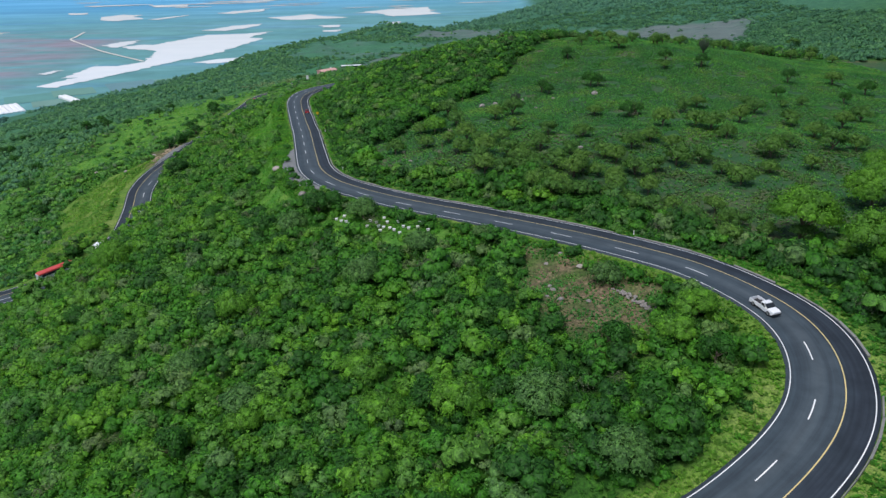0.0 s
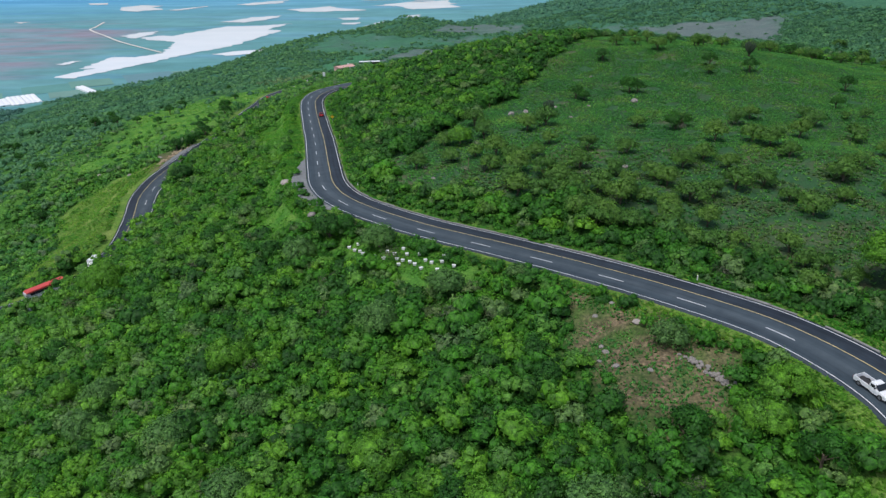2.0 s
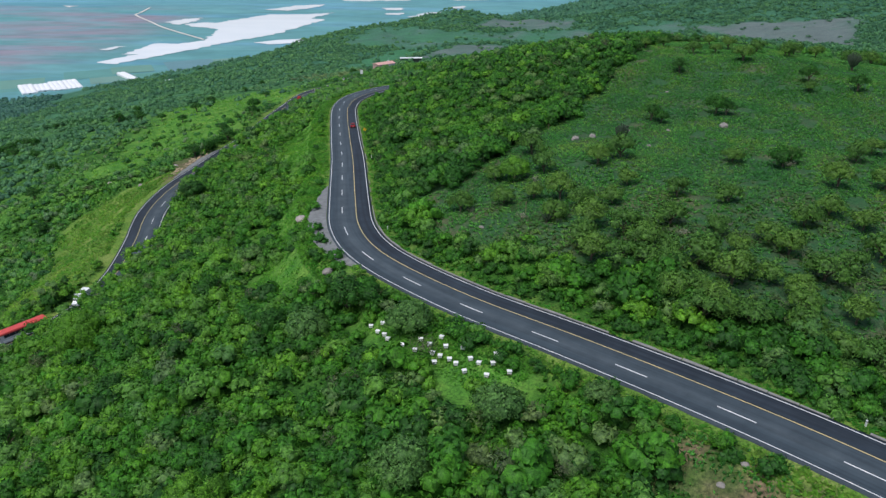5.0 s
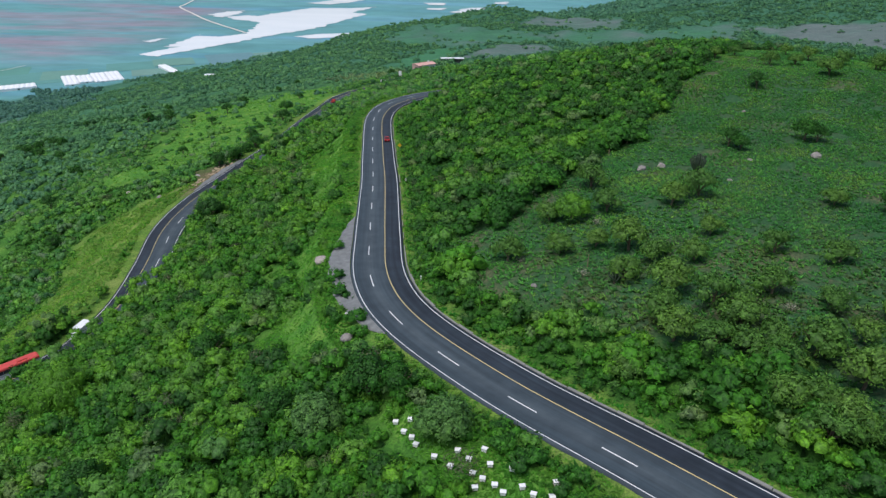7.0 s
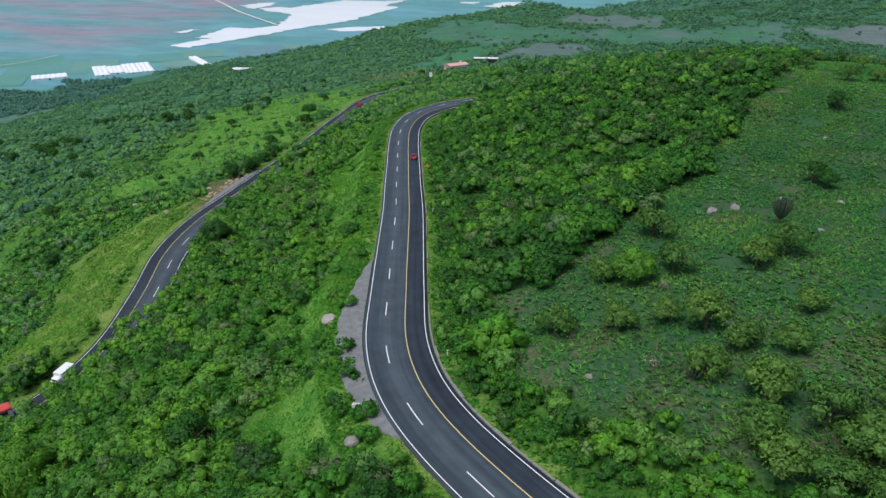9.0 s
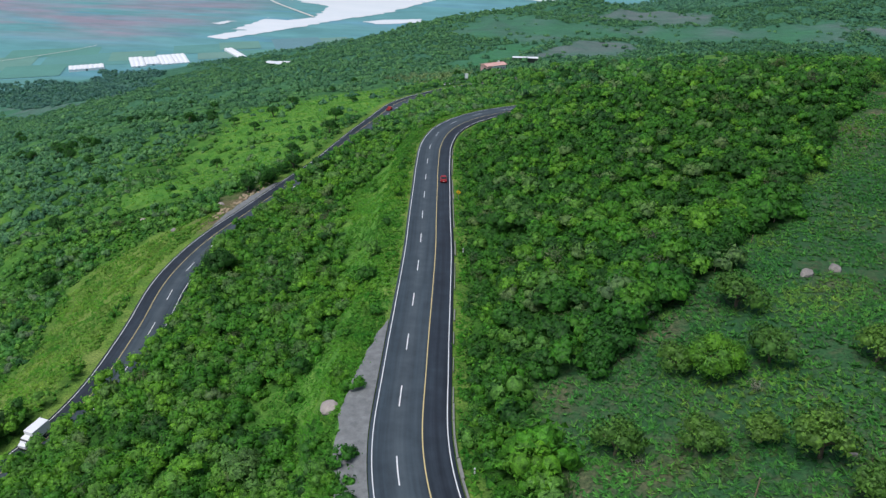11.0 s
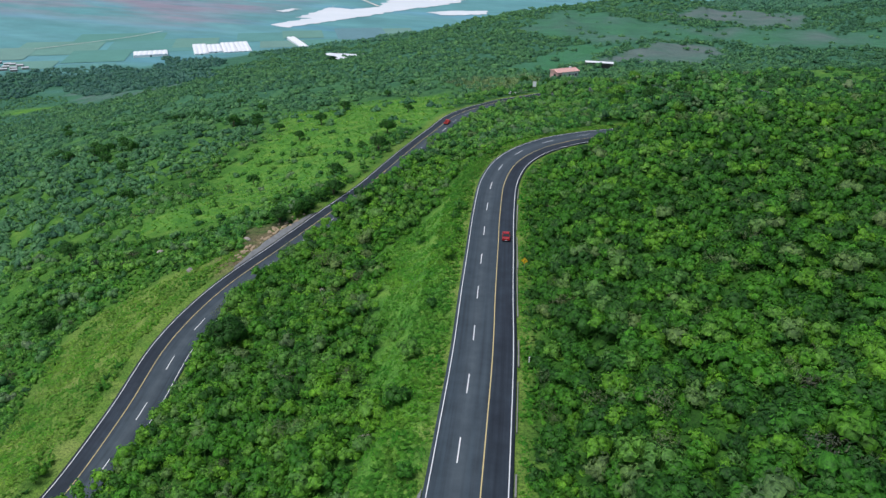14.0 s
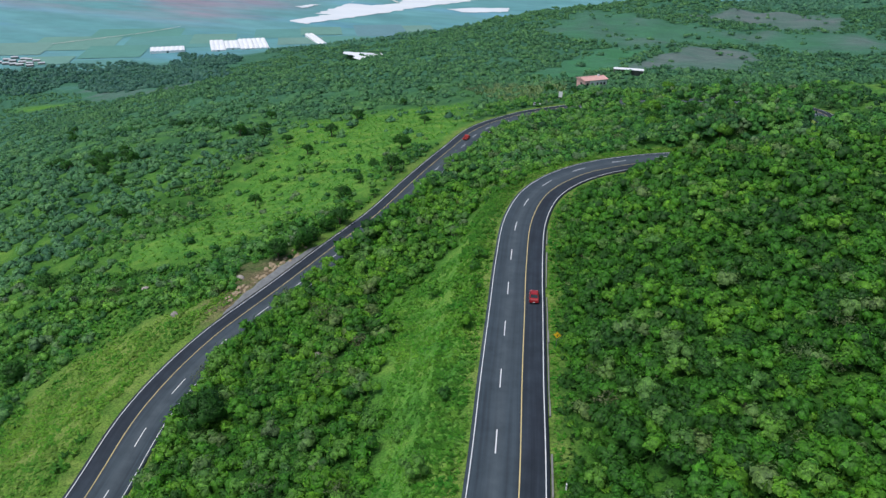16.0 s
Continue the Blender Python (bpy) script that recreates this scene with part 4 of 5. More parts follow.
def sedan(name, m, paint_m, label):
    e = empty(name, m, label, "car")
    bm = bmesh.new()
    loft(bm, [ring(-2.2, 0.72, 0.35, 0.80), ring(-2.05, 0.84, 0.25, 0.93), ring(-1.2, 0.88, 0.22, 0.98), ring(0.9, 0.88, 0.22, 0.95), ring(1.8, 0.84, 0.24, 0.82), ring(2.15, 0.70, 0.32, 0.66)])
    part("body", bm, paint_m, e)
    bm = bmesh.new()
    loft(bm, [ring(-1.55, 0.74, 0.93, 0.97, 0.04), ring(-0.95, 0.70, 0.93, 1.36, 0.14), ring(0.15, 0.70, 0.93, 1.42, 0.14), ring(1.15, 0.76, 0.90, 0.96, 0.04)])
    part("cabin_glass", bm, GLASS_DARK, e, "dark tinted car glass")
    bm = bmesh.new()
    loft(bm, [ring(-1.0, 0.60, 1.35, 1.395, 0.02), ring(-0.4, 0.64, 1.38, 1.45, 0.03), ring(0.2, 0.62, 1.40, 1.445, 0.02)])
    for sx in (-0.66, 0.66):
        for x0, x1, z0, z1 in ((-1.5, -0.95, 0.97, 1.37), (0.15, 1.12, 1.41, 0.95), (-0.35, -0.33, 0.95, 1.40)):
            tube(bm, (x0, sx * 1.08, z0), (x1, sx * 0.93, z1), 0.035, 0.035, 6)
    part("roof", bm, paint_m, e)
    for x in (-1.35, 1.32):
        for y in (-0.78, 0.78):
            wheel(e, x, y, 0.31, 0.2)
    for y in (-0.62, 0.62):
        part("tail_lamp", boxes((-2.16, -2.10, y - 0.16, y + 0.16, 0.68, 0.82), bevel=0.02), LAMP_RED, e)
        part("headlamp", boxes((1.98, 2.08, y - 0.15, y + 0.15, 0.60, 0.72), bevel=0.02), LAMP_CLEAR, e)
    part("rear_bumper", boxes((-2.26, -2.12, -0.75, 0.75, 0.33, 0.52), bevel=0.04), paint_m, e)
    part("number_plate", boxes((-2.275, -2.262, -0.2, 0.2, 0.38, 0.49)), WHITE_CAR, e, "plain pale plate")
    return e


def pickup(name, m, paint_m, label, group=""):
    e = empty(name, m, label, "pickup truck", group)
    bm = bmesh.new()
    loft(bm, [ring(0.15, 0.90, 0.35, 1.02), ring(0.9, 0.90, 0.35, 1.05), ring(2.1, 0.88, 0.36, 1.02), ring(2.55, 0.80, 0.40, 0.88)])
    part("body", bm, paint_m, e)
    bm = bmesh.new()
    loft(bm, [ring(-0.15, 0.86, 0.42, 1.62, 0.18), ring(0.1, 0.86, 0.42, 1.70, 0.18), ring(0.62, 0.82, 0.42, 1.66, 0.18), ring(0.72, 0.84, 0.42, 1.50, 0.1)])
    part("cab", bm, paint_m, e)
    bm = bmesh.new()
    loft(bm, [ring(0.60, 0.76, 1.55, 1.62, 0.02), ring(1.32, 0.82, 1.00, 1.07, 0.02)])
    part("windscreen", bm, GLASS_DARK, e, "dark windscreen")
    for s in (-1, 1):
        part("side_window", boxes((0.0, 0.62, s * 0.855 - 0.01, s * 0.855 + 0.01, 1.10, 1.52)), GLASS_DARK, e, "dark side window")
        part("bed_side", boxes((-2.55, -0.18, s * 0.86 - 0.05, s * 0.86 + 0.05, 0.45, 1.05), bevel=0.02), paint_m, e)
        part("headlamp", boxes((2.48, 2.57, s * 0.62 - 0.16, s * 0.62 + 0.16, 0.68, 0.84), bevel=0.02), LAMP_CLEAR, e)
        part("tail_lamp", boxes((-2.58, -2.55, s * 0.83 - 0.07, s * 0.83 + 0.07, 0.65, 0.95)), LAMP_RED, e)
        part("mirror", boxes((0.72, 0.82, s * 1.0 - 0.1, s * 1.0 + 0.1, 1.12, 1.28), bevel=0.02), BLACK, e)
    part("bed_floor", boxes((-2.5, -0.18, -0.82, 0.82, 0.50, 0.56)), BLACK, e, "dark cargo bed")
    part("tailgate", boxes((-2.55, -2.49, -0.80, 0.80, 0.50, 1.05), bevel=0.01), paint_m, e)
    part("bumper", boxes((2.50, 2.68, -0.86, 0.86, 0.36, 0.58), bevel=0.04), BLACK, e, "dark front bumper")
    for x in (-1.6, 1.65):
        for y in (-0.82, 0.82):
            wheel(e, x, y, 0.37, 0.24)
    return e


def coach(m):
    e = empty("coach", m, "red and white coach bus with a faded red roof", "bus")
    bm = bmesh.new()
    loft(bm, [ring(-5.8, 1.2, 0.45, 2.95, 0.25), ring(-5.5, 1.25, 0.35, 3.15, 0.25), ring(5.2, 1.25, 0.35, 3.15, 0.25), ring(5.85, 1.15, 0.42, 2.75, 0.25)])
    part("body", bm, paint("silver_bus_paint", (0.50, 0.52, 0.55), 0.35, 0.0, 0.1, 1.0), e)
    bm = bmesh.new()
    loft(bm, [ring(-5.84, 1.22, 2.62, 3.02, 0.14), ring(-5.5, 1.275, 2.62, 3.2, 0.2), ring(5.1, 1.275, 2.62, 3.2, 0.2), ring(5.7, 1.17, 2.62, 2.95, 0.14)])
    part("roof", bm, RED_BUS, e, "faded red roof")
    part("roof_unit", boxes((-3.5, -1.2, -0.7, 0.7, 3.18, 3.38), bevel=0.06), RED_BUS, e, "roof air unit")
    for s in (-1, 1):
        for k in range(7):
            part("side_window", boxes((-4.9 + 1.38 * k, -3.56 + 1.38 * k, s * 1.25 - 0.012, s * 1.25 + 0.012, 1.75, 2.6)), GLASS_DARK, e)
        part("stripe", boxes((-5.3, 5.2, s * 1.256 - 0.01, s * 1.256 + 0.01, 0.55, 1.2)), WHITE_CAR, e, "white lower side panel")
        part("mirror", boxes((5.7, 5.95, s * 1.45 - 0.1, s * 1.45 + 0.1, 1.9, 2.4), bevel=0.03), BLACK, e)
    part("windscreen", boxes((5.62, 5.80, -1.08, 1.08, 1.35, 2.60), bevel=0.03), GLASS_DARK, e, "large dark windscreen")
    part("bumper", boxes((5.72, 5.98, -1.16, 1.16, 0.38, 0.85), bevel=0.05), WHITE_CAR, e, "pale front bumper")
    for x in (-3.4, 3.6):
        for y in (-1.1, 1.1):
            wheel(e, x, y, 0.5, 0.3)


def box_truck(m):
    e = empty("box_truck", m, "small white box truck on the road", "truck")
    part("cargo_box", boxes((-3.0, 1.0, -1.1, 1.1, 0.85, 3.0), bevel=0.04), WHITE_CAR, e)
    bm = bmesh.new()
    loft(bm, [ring(1.1, 1.0, 0.5, 2.3, 0.2), ring(2.0, 1.0, 0.5, 2.25, 0.2), ring(2.5, 0.98, 0.5, 1.5, 0.15), ring(3.1, 0.92, 0.5, 1.25, 0.12)])
    part("cab", bm, WHITE_CAR, e)
    part("windscreen", boxes((2.16, 2.30, -0.85, 0.85, 1.55, 2.12), bevel=0.03), GLASS_DARK, e, "dark windscreen")
    part("chassis", boxes((-2.9, 2.9, -0.5, 0.5, 0.5, 0.86)), BLACK, e)
    part("bumper", boxes((3.02, 3.2, -0.95, 0.95, 0.45, 0.72), bevel=0.03), BLACK, e)
    for x in (-1.8, 2.1):
        for y in (-0.9, 0.9):
            wheel(e, x, y, 0.42, 0.26)


def on_road(x, y, o, forward=1):
    """A pose on the road's surface near (x, y), o lanes right of the yellow line."""
    i = int(np.argmin(np.hypot(LINE[:, 0] - x, LINE[:, 1] - y)))
    p = lane(o, 0.065)[i]
    t = Vector((*TAN[i], (LINE[min(i + 3, len(LINE) - 1), 2] - LINE[i - 3, 2]) / 6)).normalized() * forward
    side = Vector((0, 0, 1)).cross(t).normalized()
    return Matrix((((t.x, side.x, t.cross(side).x, p[0])), ((t.y, side.y, t.cross(side).y, p[1])), ((t.z, side.z, t.cross(side).z, p[2])), ((0, 0, 0, 1))))


sedan("red_car", on_road(-64, 315, 0.5), RED_CAR, "dark red hatchback car driving on the asphalt")
pickup("white_pickup", on_road(57.5, 104, -1.30, -1), WHITE_CAR, "white pickup truck with a dark open bed")
coach(on_road(-127, 210, 0.48))
box_truck(on_road(-121, 227, 0.48))
pickup("red_pickup", on_road(-129.5, 468, -0.5, -1), RED_BUS, "red pickup truck on the lower road")
sedan("white_car", pose(-117, 535, gz(-117, 535) + 0.02, 0, 0, 35), WHITE_CAR, "white car parked on the gravel beside the road")


# ---- trees and single plants ----
OLIVE = leaf_material("mesquite_leaves", [(0, (0.058, 0.160, 0.034)), (0.5, (0.090, 0.212, 0.040)), (1, (0.126, 0.250, 0.046))], 0.2)
PALE = leaf_material("pale_dry_twigs", [(0, (0.22, 0.21, 0.18)), (1, (0.42, 0.42, 0.38))], 0.3, 0.1)
CACTUS = paint("grey_green_cactus", (0.055, 0.085, 0.050), 0.8, 0, 0.3, 2, 0.03)


def plant(name, label, category, seed, radius, height, clear, tone, lobes, cards, material=None, flat=1.0, size=0.27, core=0.82):
    """A plant at the origin: stem with limbs, and one crown."""
    e = empty(name, pose(0, 0, 0), label, category)
    r0 = np.random.RandomState(seed)
    v, f, t, nrm = foliage(r0, np.array([(0.0, 0.0, clear)]), np.array([radius]), np.array([(height - clear) * flat]), np.array([tone]), lobes, cards, size, core, -0.35)
    crown = new("crown", mesh_of("crown", v, f, material or LEAF, [("tone", t)], normals=nrm))
    crown.parent = e
    bm = bmesh.new()
    tr = 0.05 * height ** 0.9
    top = Vector((r0.uniform(-0.2, 0.2), r0.uniform(-0.2, 0.2), clear + (height - clear) * 0.35))
    tube(bm, (0, 0, -0.3), top, tr, tr * 0.6, 7)
    for k in range(5):
        a = k * 1.26 + r0.uniform(-0.4, 0.4)
        s = r0.uniform(0.35, 0.75)
        base = Vector((0, 0, -0.3)).lerp(top, s)
        tube(bm, base, base + Vector((math.cos(a) * radius * 0.6, math.sin(a) * radius * 0.6, (height - base.z) * 0.5)), tr * 0.5, tr * 0.15, 5)
    part("trunk", bm, BARK, e, "grey-brown bark")
    return e


def plant_out(kind, places, size_span, seed, sink=0.0):
    """Puts the first one at the first place, and copies of it at the others."""
    r0 = np.random.RandomState(seed)
    for k, (x, y) in enumerate(places):
        s = r0.uniform(*size_span)
        m = pose(x, y, gz(x, y) - sink, 0, 0, r0.uniform(0, 360)) @ Matrix.Diagonal((s, s, s * r0.uniform(0.9, 1.1), 1))
        src = kind[k % len(kind)]
        if k < len(kind):
            src.matrix_basis = m
        else:
            o = src.matrix_basis.copy()
            src.matrix_basis = Matrix.Identity(4)
            c = copy_thing(src, m)
            src.matrix_basis = o


big = [plant("broadleaf_tree", "tall full broadleaf tree with bright green crown", "tree", 5 + k, 7.6, 13.0, 2.0, 0.70 + 0.04 * k, 44, 190, size=0.11, core=0.72) for k in range(2)]
plant_out(big, [(72, 135), (106, 166), (94, 150), (80, 121), (116, 150), (122, 172), (80, 108), (98, 124)], (0.78, 1.08), 2)
dark = [plant("dark_tree", "dark green dense round tree standing above the scrub", "tree", 15 + k, 3.0, 5.2, 0.8, 0.08 + 0.06 * k, 14, 120, size=0.16, core=0.66) for k in range(2)]
plant_out(dark, [(51.5, 321), (26.2, 94.6), (10.1, 107.1), (40.1, 89.3), (-45.3, 166.5), (-40.1, 84.0), (-68.7, 96.0), (-88.8, 151.0), (-1.7, 85.3), (-27.1, 167.4), (-31.8, 168.1), (-65.4, 187.5), (-72.3, 158.7), (75, 404), (58, 392), (54, 277), (56.5, 275.5), (37.5, 271), (35, 273), (148, 405), (163, 388), (58, 229.5), (61, 233), (119.7, 265), (152, 385), (27, 97), (9, 114), (91, 311), (104, 304), (143, 262), (135, 292), (160, 280), (-146, 395), (-185, 402), (-205, 330), (-58, 463), (-46, 478), (-26, 470),
                 (-21, 496), (-13.5, 487), (-21.5, 509), (-34, 590), (-44.7, 538), (-7.4, 395), (-28, 480), (-36, 500), (-120, 575), (-106, 568), (-233, 480), (-217, 474), (-195, 455), (-194, 590), (-298, 443), (-312, 472), (-306, 445), (-303, 452), (-310, 455), (-292, 438), (-286, 432), (-412, 531), (-197, 480), (-151, 454),
                 (-324, 530), (-152, 432), (-140, 420), (-148, 412), (-205, 520), (-190, 545), (-160, 500), (-265, 420), (-180, 296), (-232, 385), (-357, 464), (-352, 460), (-346, 461), (-327, 449), (-332, 453), (-454, 570), (-447, 560), (-415, 534), (-330, 470), (-320, 462), (-293, 454), (-284, 447), (-242, 493), (-252, 487), (-302, 566), (-261, 528), (-140, 348), (-137.5, 355), (-136.6, 361), (-136.7, 368), (-135, 373)], (0.75, 1.3), 3)
lone = [plant("round_dark_tree", "big round dark green tree beside the lower road", "tree", 19, 4.2, 6.8, 1.0, 0.05, 20, 140, size=0.14, core=0.7)]
plant_out(lone, [(-112, 281), (-109.5, 278)], (0.9, 1.05), 12)
lime = [plant("yellow_green_tree", "yellow-green leafy tree among darker scrub", "tree", 25 + k, 3.4, 5.2, 0.6, 0.72, 24, 150, size=0.12, core=0.75) for k in range(2)]
plant_out(lime, [(-42, 126), (-12.5, 95), (-61, 492), (-9, 84), (40.5, 101), (36, 96), (-30, 88), (2, 84), (-75, 128), (-57, 456), (-35, 439), (1.6, 371), (-61, 575), (-4, 222)], (0.85, 1.2), 4)
wide_lime = [plant("spreading_tree", "broad yellow-green tree with a full domed crown", "tree", 29, 6.0, 8.5, 1.2, 0.66, 34, 150, size=0.11, core=0.78)]
plant_out(wide_lime, [(-95, 184)], (1.0, 1.02), 13)
grey = [plant("grey_green_shrub", "large pale grey-green feathery shrub", "shrub", 35, 3.0, 3.8, 0.3, 0.9, 14, 130, size=0.14, core=0.6)]
big_grey = [plant("grey_green_tree", "broad soft grey-green tree rising above the scrub", "tree", 37, 4.0, 6.0, 0.5, 0.88, 24, 120, size=0.15, core=0.7)]
plant_out(big_grey, [(13.9, 83.8), (23.1, 70.3), (-45.8, 107.9), (-66.0, 125.5), (-16.3, 127.2), (-31.6, 93.7), (-63.8, 115.2), (-46.0, 106.6), (-19.7, 158.8), (-37.6, 162.8), (-5.1, 138.2)], (0.8, 1.1), 15)
plant_out(grey, [(8, 139), (28.8, 115.5), (-34, 112), (-50, 100), (-62, 205), (-66, 232), (66, 401), (71, 402), (61, 398)], (0.7, 1.1), 5)
mesq = [plant("mesquite_tree", "small olive-green mesquite tree with a spreading crown", "tree", 45 + k, 2.2, 3.5, 0.35, 0.25 + 0.17 * k, 14, 90, OLIVE, 1.0, 0.16, 0.62) for k in range(4)]
plant_out(mesq, [(124, 253.4), (116.3, 250.2), (47.7, 233.2), (84.8, 245.8), (78.7, 239.3), (78.7, 212.4), (75.4, 216.3), (92.6, 227.3), (103.2, 242.1), (109.2, 227.5), (108, 208.9), (124, 224.4), (136.5, 237.1), (51.1, 194.3),
                 (57.4, 199.5), (62.1, 194.7), (67.3, 184.4), (79.8, 202.5), (42.3, 186), (44.1, 181.2), (107.5, 196.8), (94.5, 196.5), (115.3, 198.6), (65.2, 215.8), (103.1, 250.2), (-15.4, 206), (-6.1, 208.3), (0.2, 209.9),
                 (2.8, 224.4), (0.2, 238.2), (-8.4, 222.2), (15.1, 225.3), (21.1, 230.9), (9.4, 202.8), (15.9, 201.5), (5.8, 207.8), (16.4, 187.2), (8.1, 183.7), (19.6, 182.3), (10.4, 190.3), (14.8, 176.8), (19.2, 174.4),
                 (3.3, 171.9), (20.2, 211.9), (29.3, 205.4), (25.3, 190), (4.1, 195.4), (9.9, 178.7), (60.6, 233.5), (27.2, 174.5), (37.3, 169.3), (34.8, 178.7), (24.5, 159), (39.1, 203.1), (76.4, 335.8), (74.4, 378), (98.7, 354.5),
                 (88.5, 302.9), (189.2, 367), (152.9, 292.1), (210, 460), (70, 176), (82, 176), (95, 181), (53, 176), (60, 182), (72, 168), (31, 168), (33, 187), (47, 172), (87, 188),
                 *[(45 + 8.5 * k, 356 + 0.1 * k * k + 9 * math.sin(k * 1.9)) for k in range(18)]], (1.15, 1.9), 6)
band, rm = [], np.random.RandomState(14)
for i in range(96, 215, 2):
    px, py = lane(rm.uniform(4.6, 9.5))[i, :2]
    if by_road(np.array([px]), np.array([py]))[0][0] > 12 and py > 128:
        band.append((px, py))
plant_out(mesq, [m0.matrix_basis.translation[:2] for m0 in mesq] + band, (0.9, 1.5), 16)
pale = [plant("pale_shrub", "pale whitish dry-branched shrub in the field", "shrub", 65, 1.2, 1.5, 0.1, 0.6, 6, 40, PALE, 1.0, 0.14, 0.0)]
plant_out(pale, [(-13, 205), (-2.4, 197), (27, 185.4), (0.5, 219), (38, 203), (60, 230), (-40, 290), (-64, 246)], (0.8, 1.3), 7)
bushes = [plant("roadside_shrub", "rounded green shrub growing beside the road", "shrub", 75 + k, 1.5, 2.0, 0.1, (0.12, 0.26, 0.38, 0.5)[k], 8, 50, size=0.20, core=0.75) for k in range(4)]
spots, rb = [], np.random.RandomState(9)
for i in range(90, 470, 3):
    for o in (rb.uniform(2.3, 3.6), rb.uniform(-3.9, -2.9)):
        px, py = lane(o)[i, :2]
        if rb.uniform() < 0.8 and not inside(np.array([px]), np.array([py]), STRIP, 2)[0] > 0.3 and not inside(np.array([px]), np.array([py]), SHOULDER, 2)[0] > 0.05 and not (i < 150 and o < 0) and by_road(np.array([px]), np.array([py]))[0][0] > 6.8:
            spots.append((px, py))
plant_out(bushes, spots, (0.6, 1.25), 10, 0.1)


def organ_cactus(m, arms, height, seed):
    e = empty("organ_cactus", m, "tall dark grey-green organ pipe cactus in the field", "cactus")
    r0 = np.random.RandomState(seed)
    bm = bmesh.new()
    tube(bm, (0, 0, -0.2), (0, 0, height * 0.28), 0.24, 0.20, 9)
    part("trunk", bm, BARK, e, "woody grey trunk")
    for k in range(arms):
        a, s = k * 2.4, math.sqrt((k + 0.5) / arms)
        bm = bmesh.new()
        pts = [Vector((math.cos(a) * s * w, math.sin(a) * s * w, height * h)) for w, h in ((0.15, 0.18), (0.75, 0.34), (1.15, 0.55), (1.3, 0.93 - 0.22 * s + r0.uniform(-0.06, 0.06)))]
        for p0, p1, ra in zip(pts, pts[1:], (0.11, 0.115, 0.11)):
            tube(bm, p0, p1, ra, ra * 0.93, 7)
        part("arm", bm, CACTUS, e)


organ_cactus(pose(23.2, 247, gz(23.2, 247)) @ Matrix.Diagonal((1.45, 1.45, 1.3, 1)), 34, 4.6, 1)
organ_cactus(pose(2.6, 194, gz(2.6, 194)), 12, 2.4, 2)
organ_cactus(pose(115, 337, gz(115, 337)) @ Matrix.Diagonal((1.9, 1.9, 1.6, 1)), 30, 4.4, 3)
organ_cactus(pose(-187, 322, gz(-187, 322)), 16, 3.0, 4)


# ---- grass, crops and weeds ----
def tufts(rs, x, y, height, width, blades, tone, lean=0.5):
    n = len(x)
    z = ground_z(x, y)
    a = rs.uniform(0, 6.283, (n, blades))
    h = height[:, None] * rs.uniform(0.6, 1.1, (n, blades))
    dx, dy = np.cos(a), np.sin(a)
    o = rs.normal(0, 0.25, (2, n, blades)) * width[:, None]
    bx, by = x[:, None] + o[0], y[:, None] + o[1]
    w = width[:, None] * 0.5
    low = np.stack([bx - dy * w, by + dx * w, np.broadcast_to(z[:, None] - 0.05, bx.shape)], -1)
    low2 = np.stack([bx + dy * w, by - dx * w, np.broadcast_to(z[:, None] - 0.05, bx.shape)], -1)
    top = np.stack([bx + dx * h * lean, by + dy * h * lean, z[:, None] + h], -1)
    v = np.stack([low, low2, top], 2).reshape(-1, 3)
    nrm = np.stack([dx * 0.45, dy * 0.45, np.ones(dx.shape)], -1) + rs.normal(0, 0.2, (n, blades, 3))
    nrm /= np.linalg.norm(nrm, axis=-1, keepdims=True)
    return v, np.arange(len(v)).reshape(-1, 3), np.repeat(np.clip(tone, 0, 1), blades * 3), np.repeat(nrm.reshape(-1, 3), 3, 0)


rs = np.random.RandomState(31)
# low tones here darken the gaps between shrubs like shade
low_growth = tufts(rs, ux, uy, rs.uniform(0.4, 1.0, len(ux)), rs.uniform(0.6, 1.1, len(ux)), 5, np.clip(0.22 + 0.25 * waves(ux, uy, 24, 79) + rs.normal(0, 0.15, len(ux)), 0, 0.7), 1.2)
bulk("undergrowth", low_growth, LEAF, "low leafy undergrowth between the shrubs", "undergrowth")
x, y = spread(rs, -175, 75, 40, 440, 0.75)
keep = in_valley(x, y, 4)
x, y = x[keep], y[keep]
zv = zones(x, y)
near_road = (zv["d"] < 14) & (np.where(zv["side"] > 0, zv["d"] > 4.6, zv["d"] > 7.4))
strip_in = np.maximum(inside(x, y, STRIP, 4), inside(x, y, VERGE, 5))
keep = ((zv["verge"] > 0.35) & near_road | (strip_in > 0.5) & (zv["d"] > 7.4)) & (x > -100) & (inside(x, y, SHOULDER, 1.5) < 0.3)
x, y = x[keep], y[keep]
tn = 0.6 - 0.4 * ((by_road(x, y)[1] > 0) & (x > -95)) + 0.22 * waves(x, y, 9, 71) + rs.normal(0, 0.08, len(x)) - 0.22 * inside(x, y, STRIP, 4)
bulk("verge_grass", tufts(rs, x, y, rs.uniform(0.16, 0.38, len(x)), rs.uniform(0.5, 0.8, len(x)), 6, tn, 2.0), GRASS, "tall yellow-green grass along the road verges", "grass")
x, y = spread(rs, -176, -112, 214, 352, 0.85)
k = (inside(x, y, VERGE, 5) > 0.35) & (by_road(x, y)[0] > 6.5)
x, y = x[k], y[k]
tn = 0.62 + 0.34 * waves(x, y, 11, 81) + 0.12 * waves(x, y, 4, 82) + rs.normal(0, 0.09, len(x))
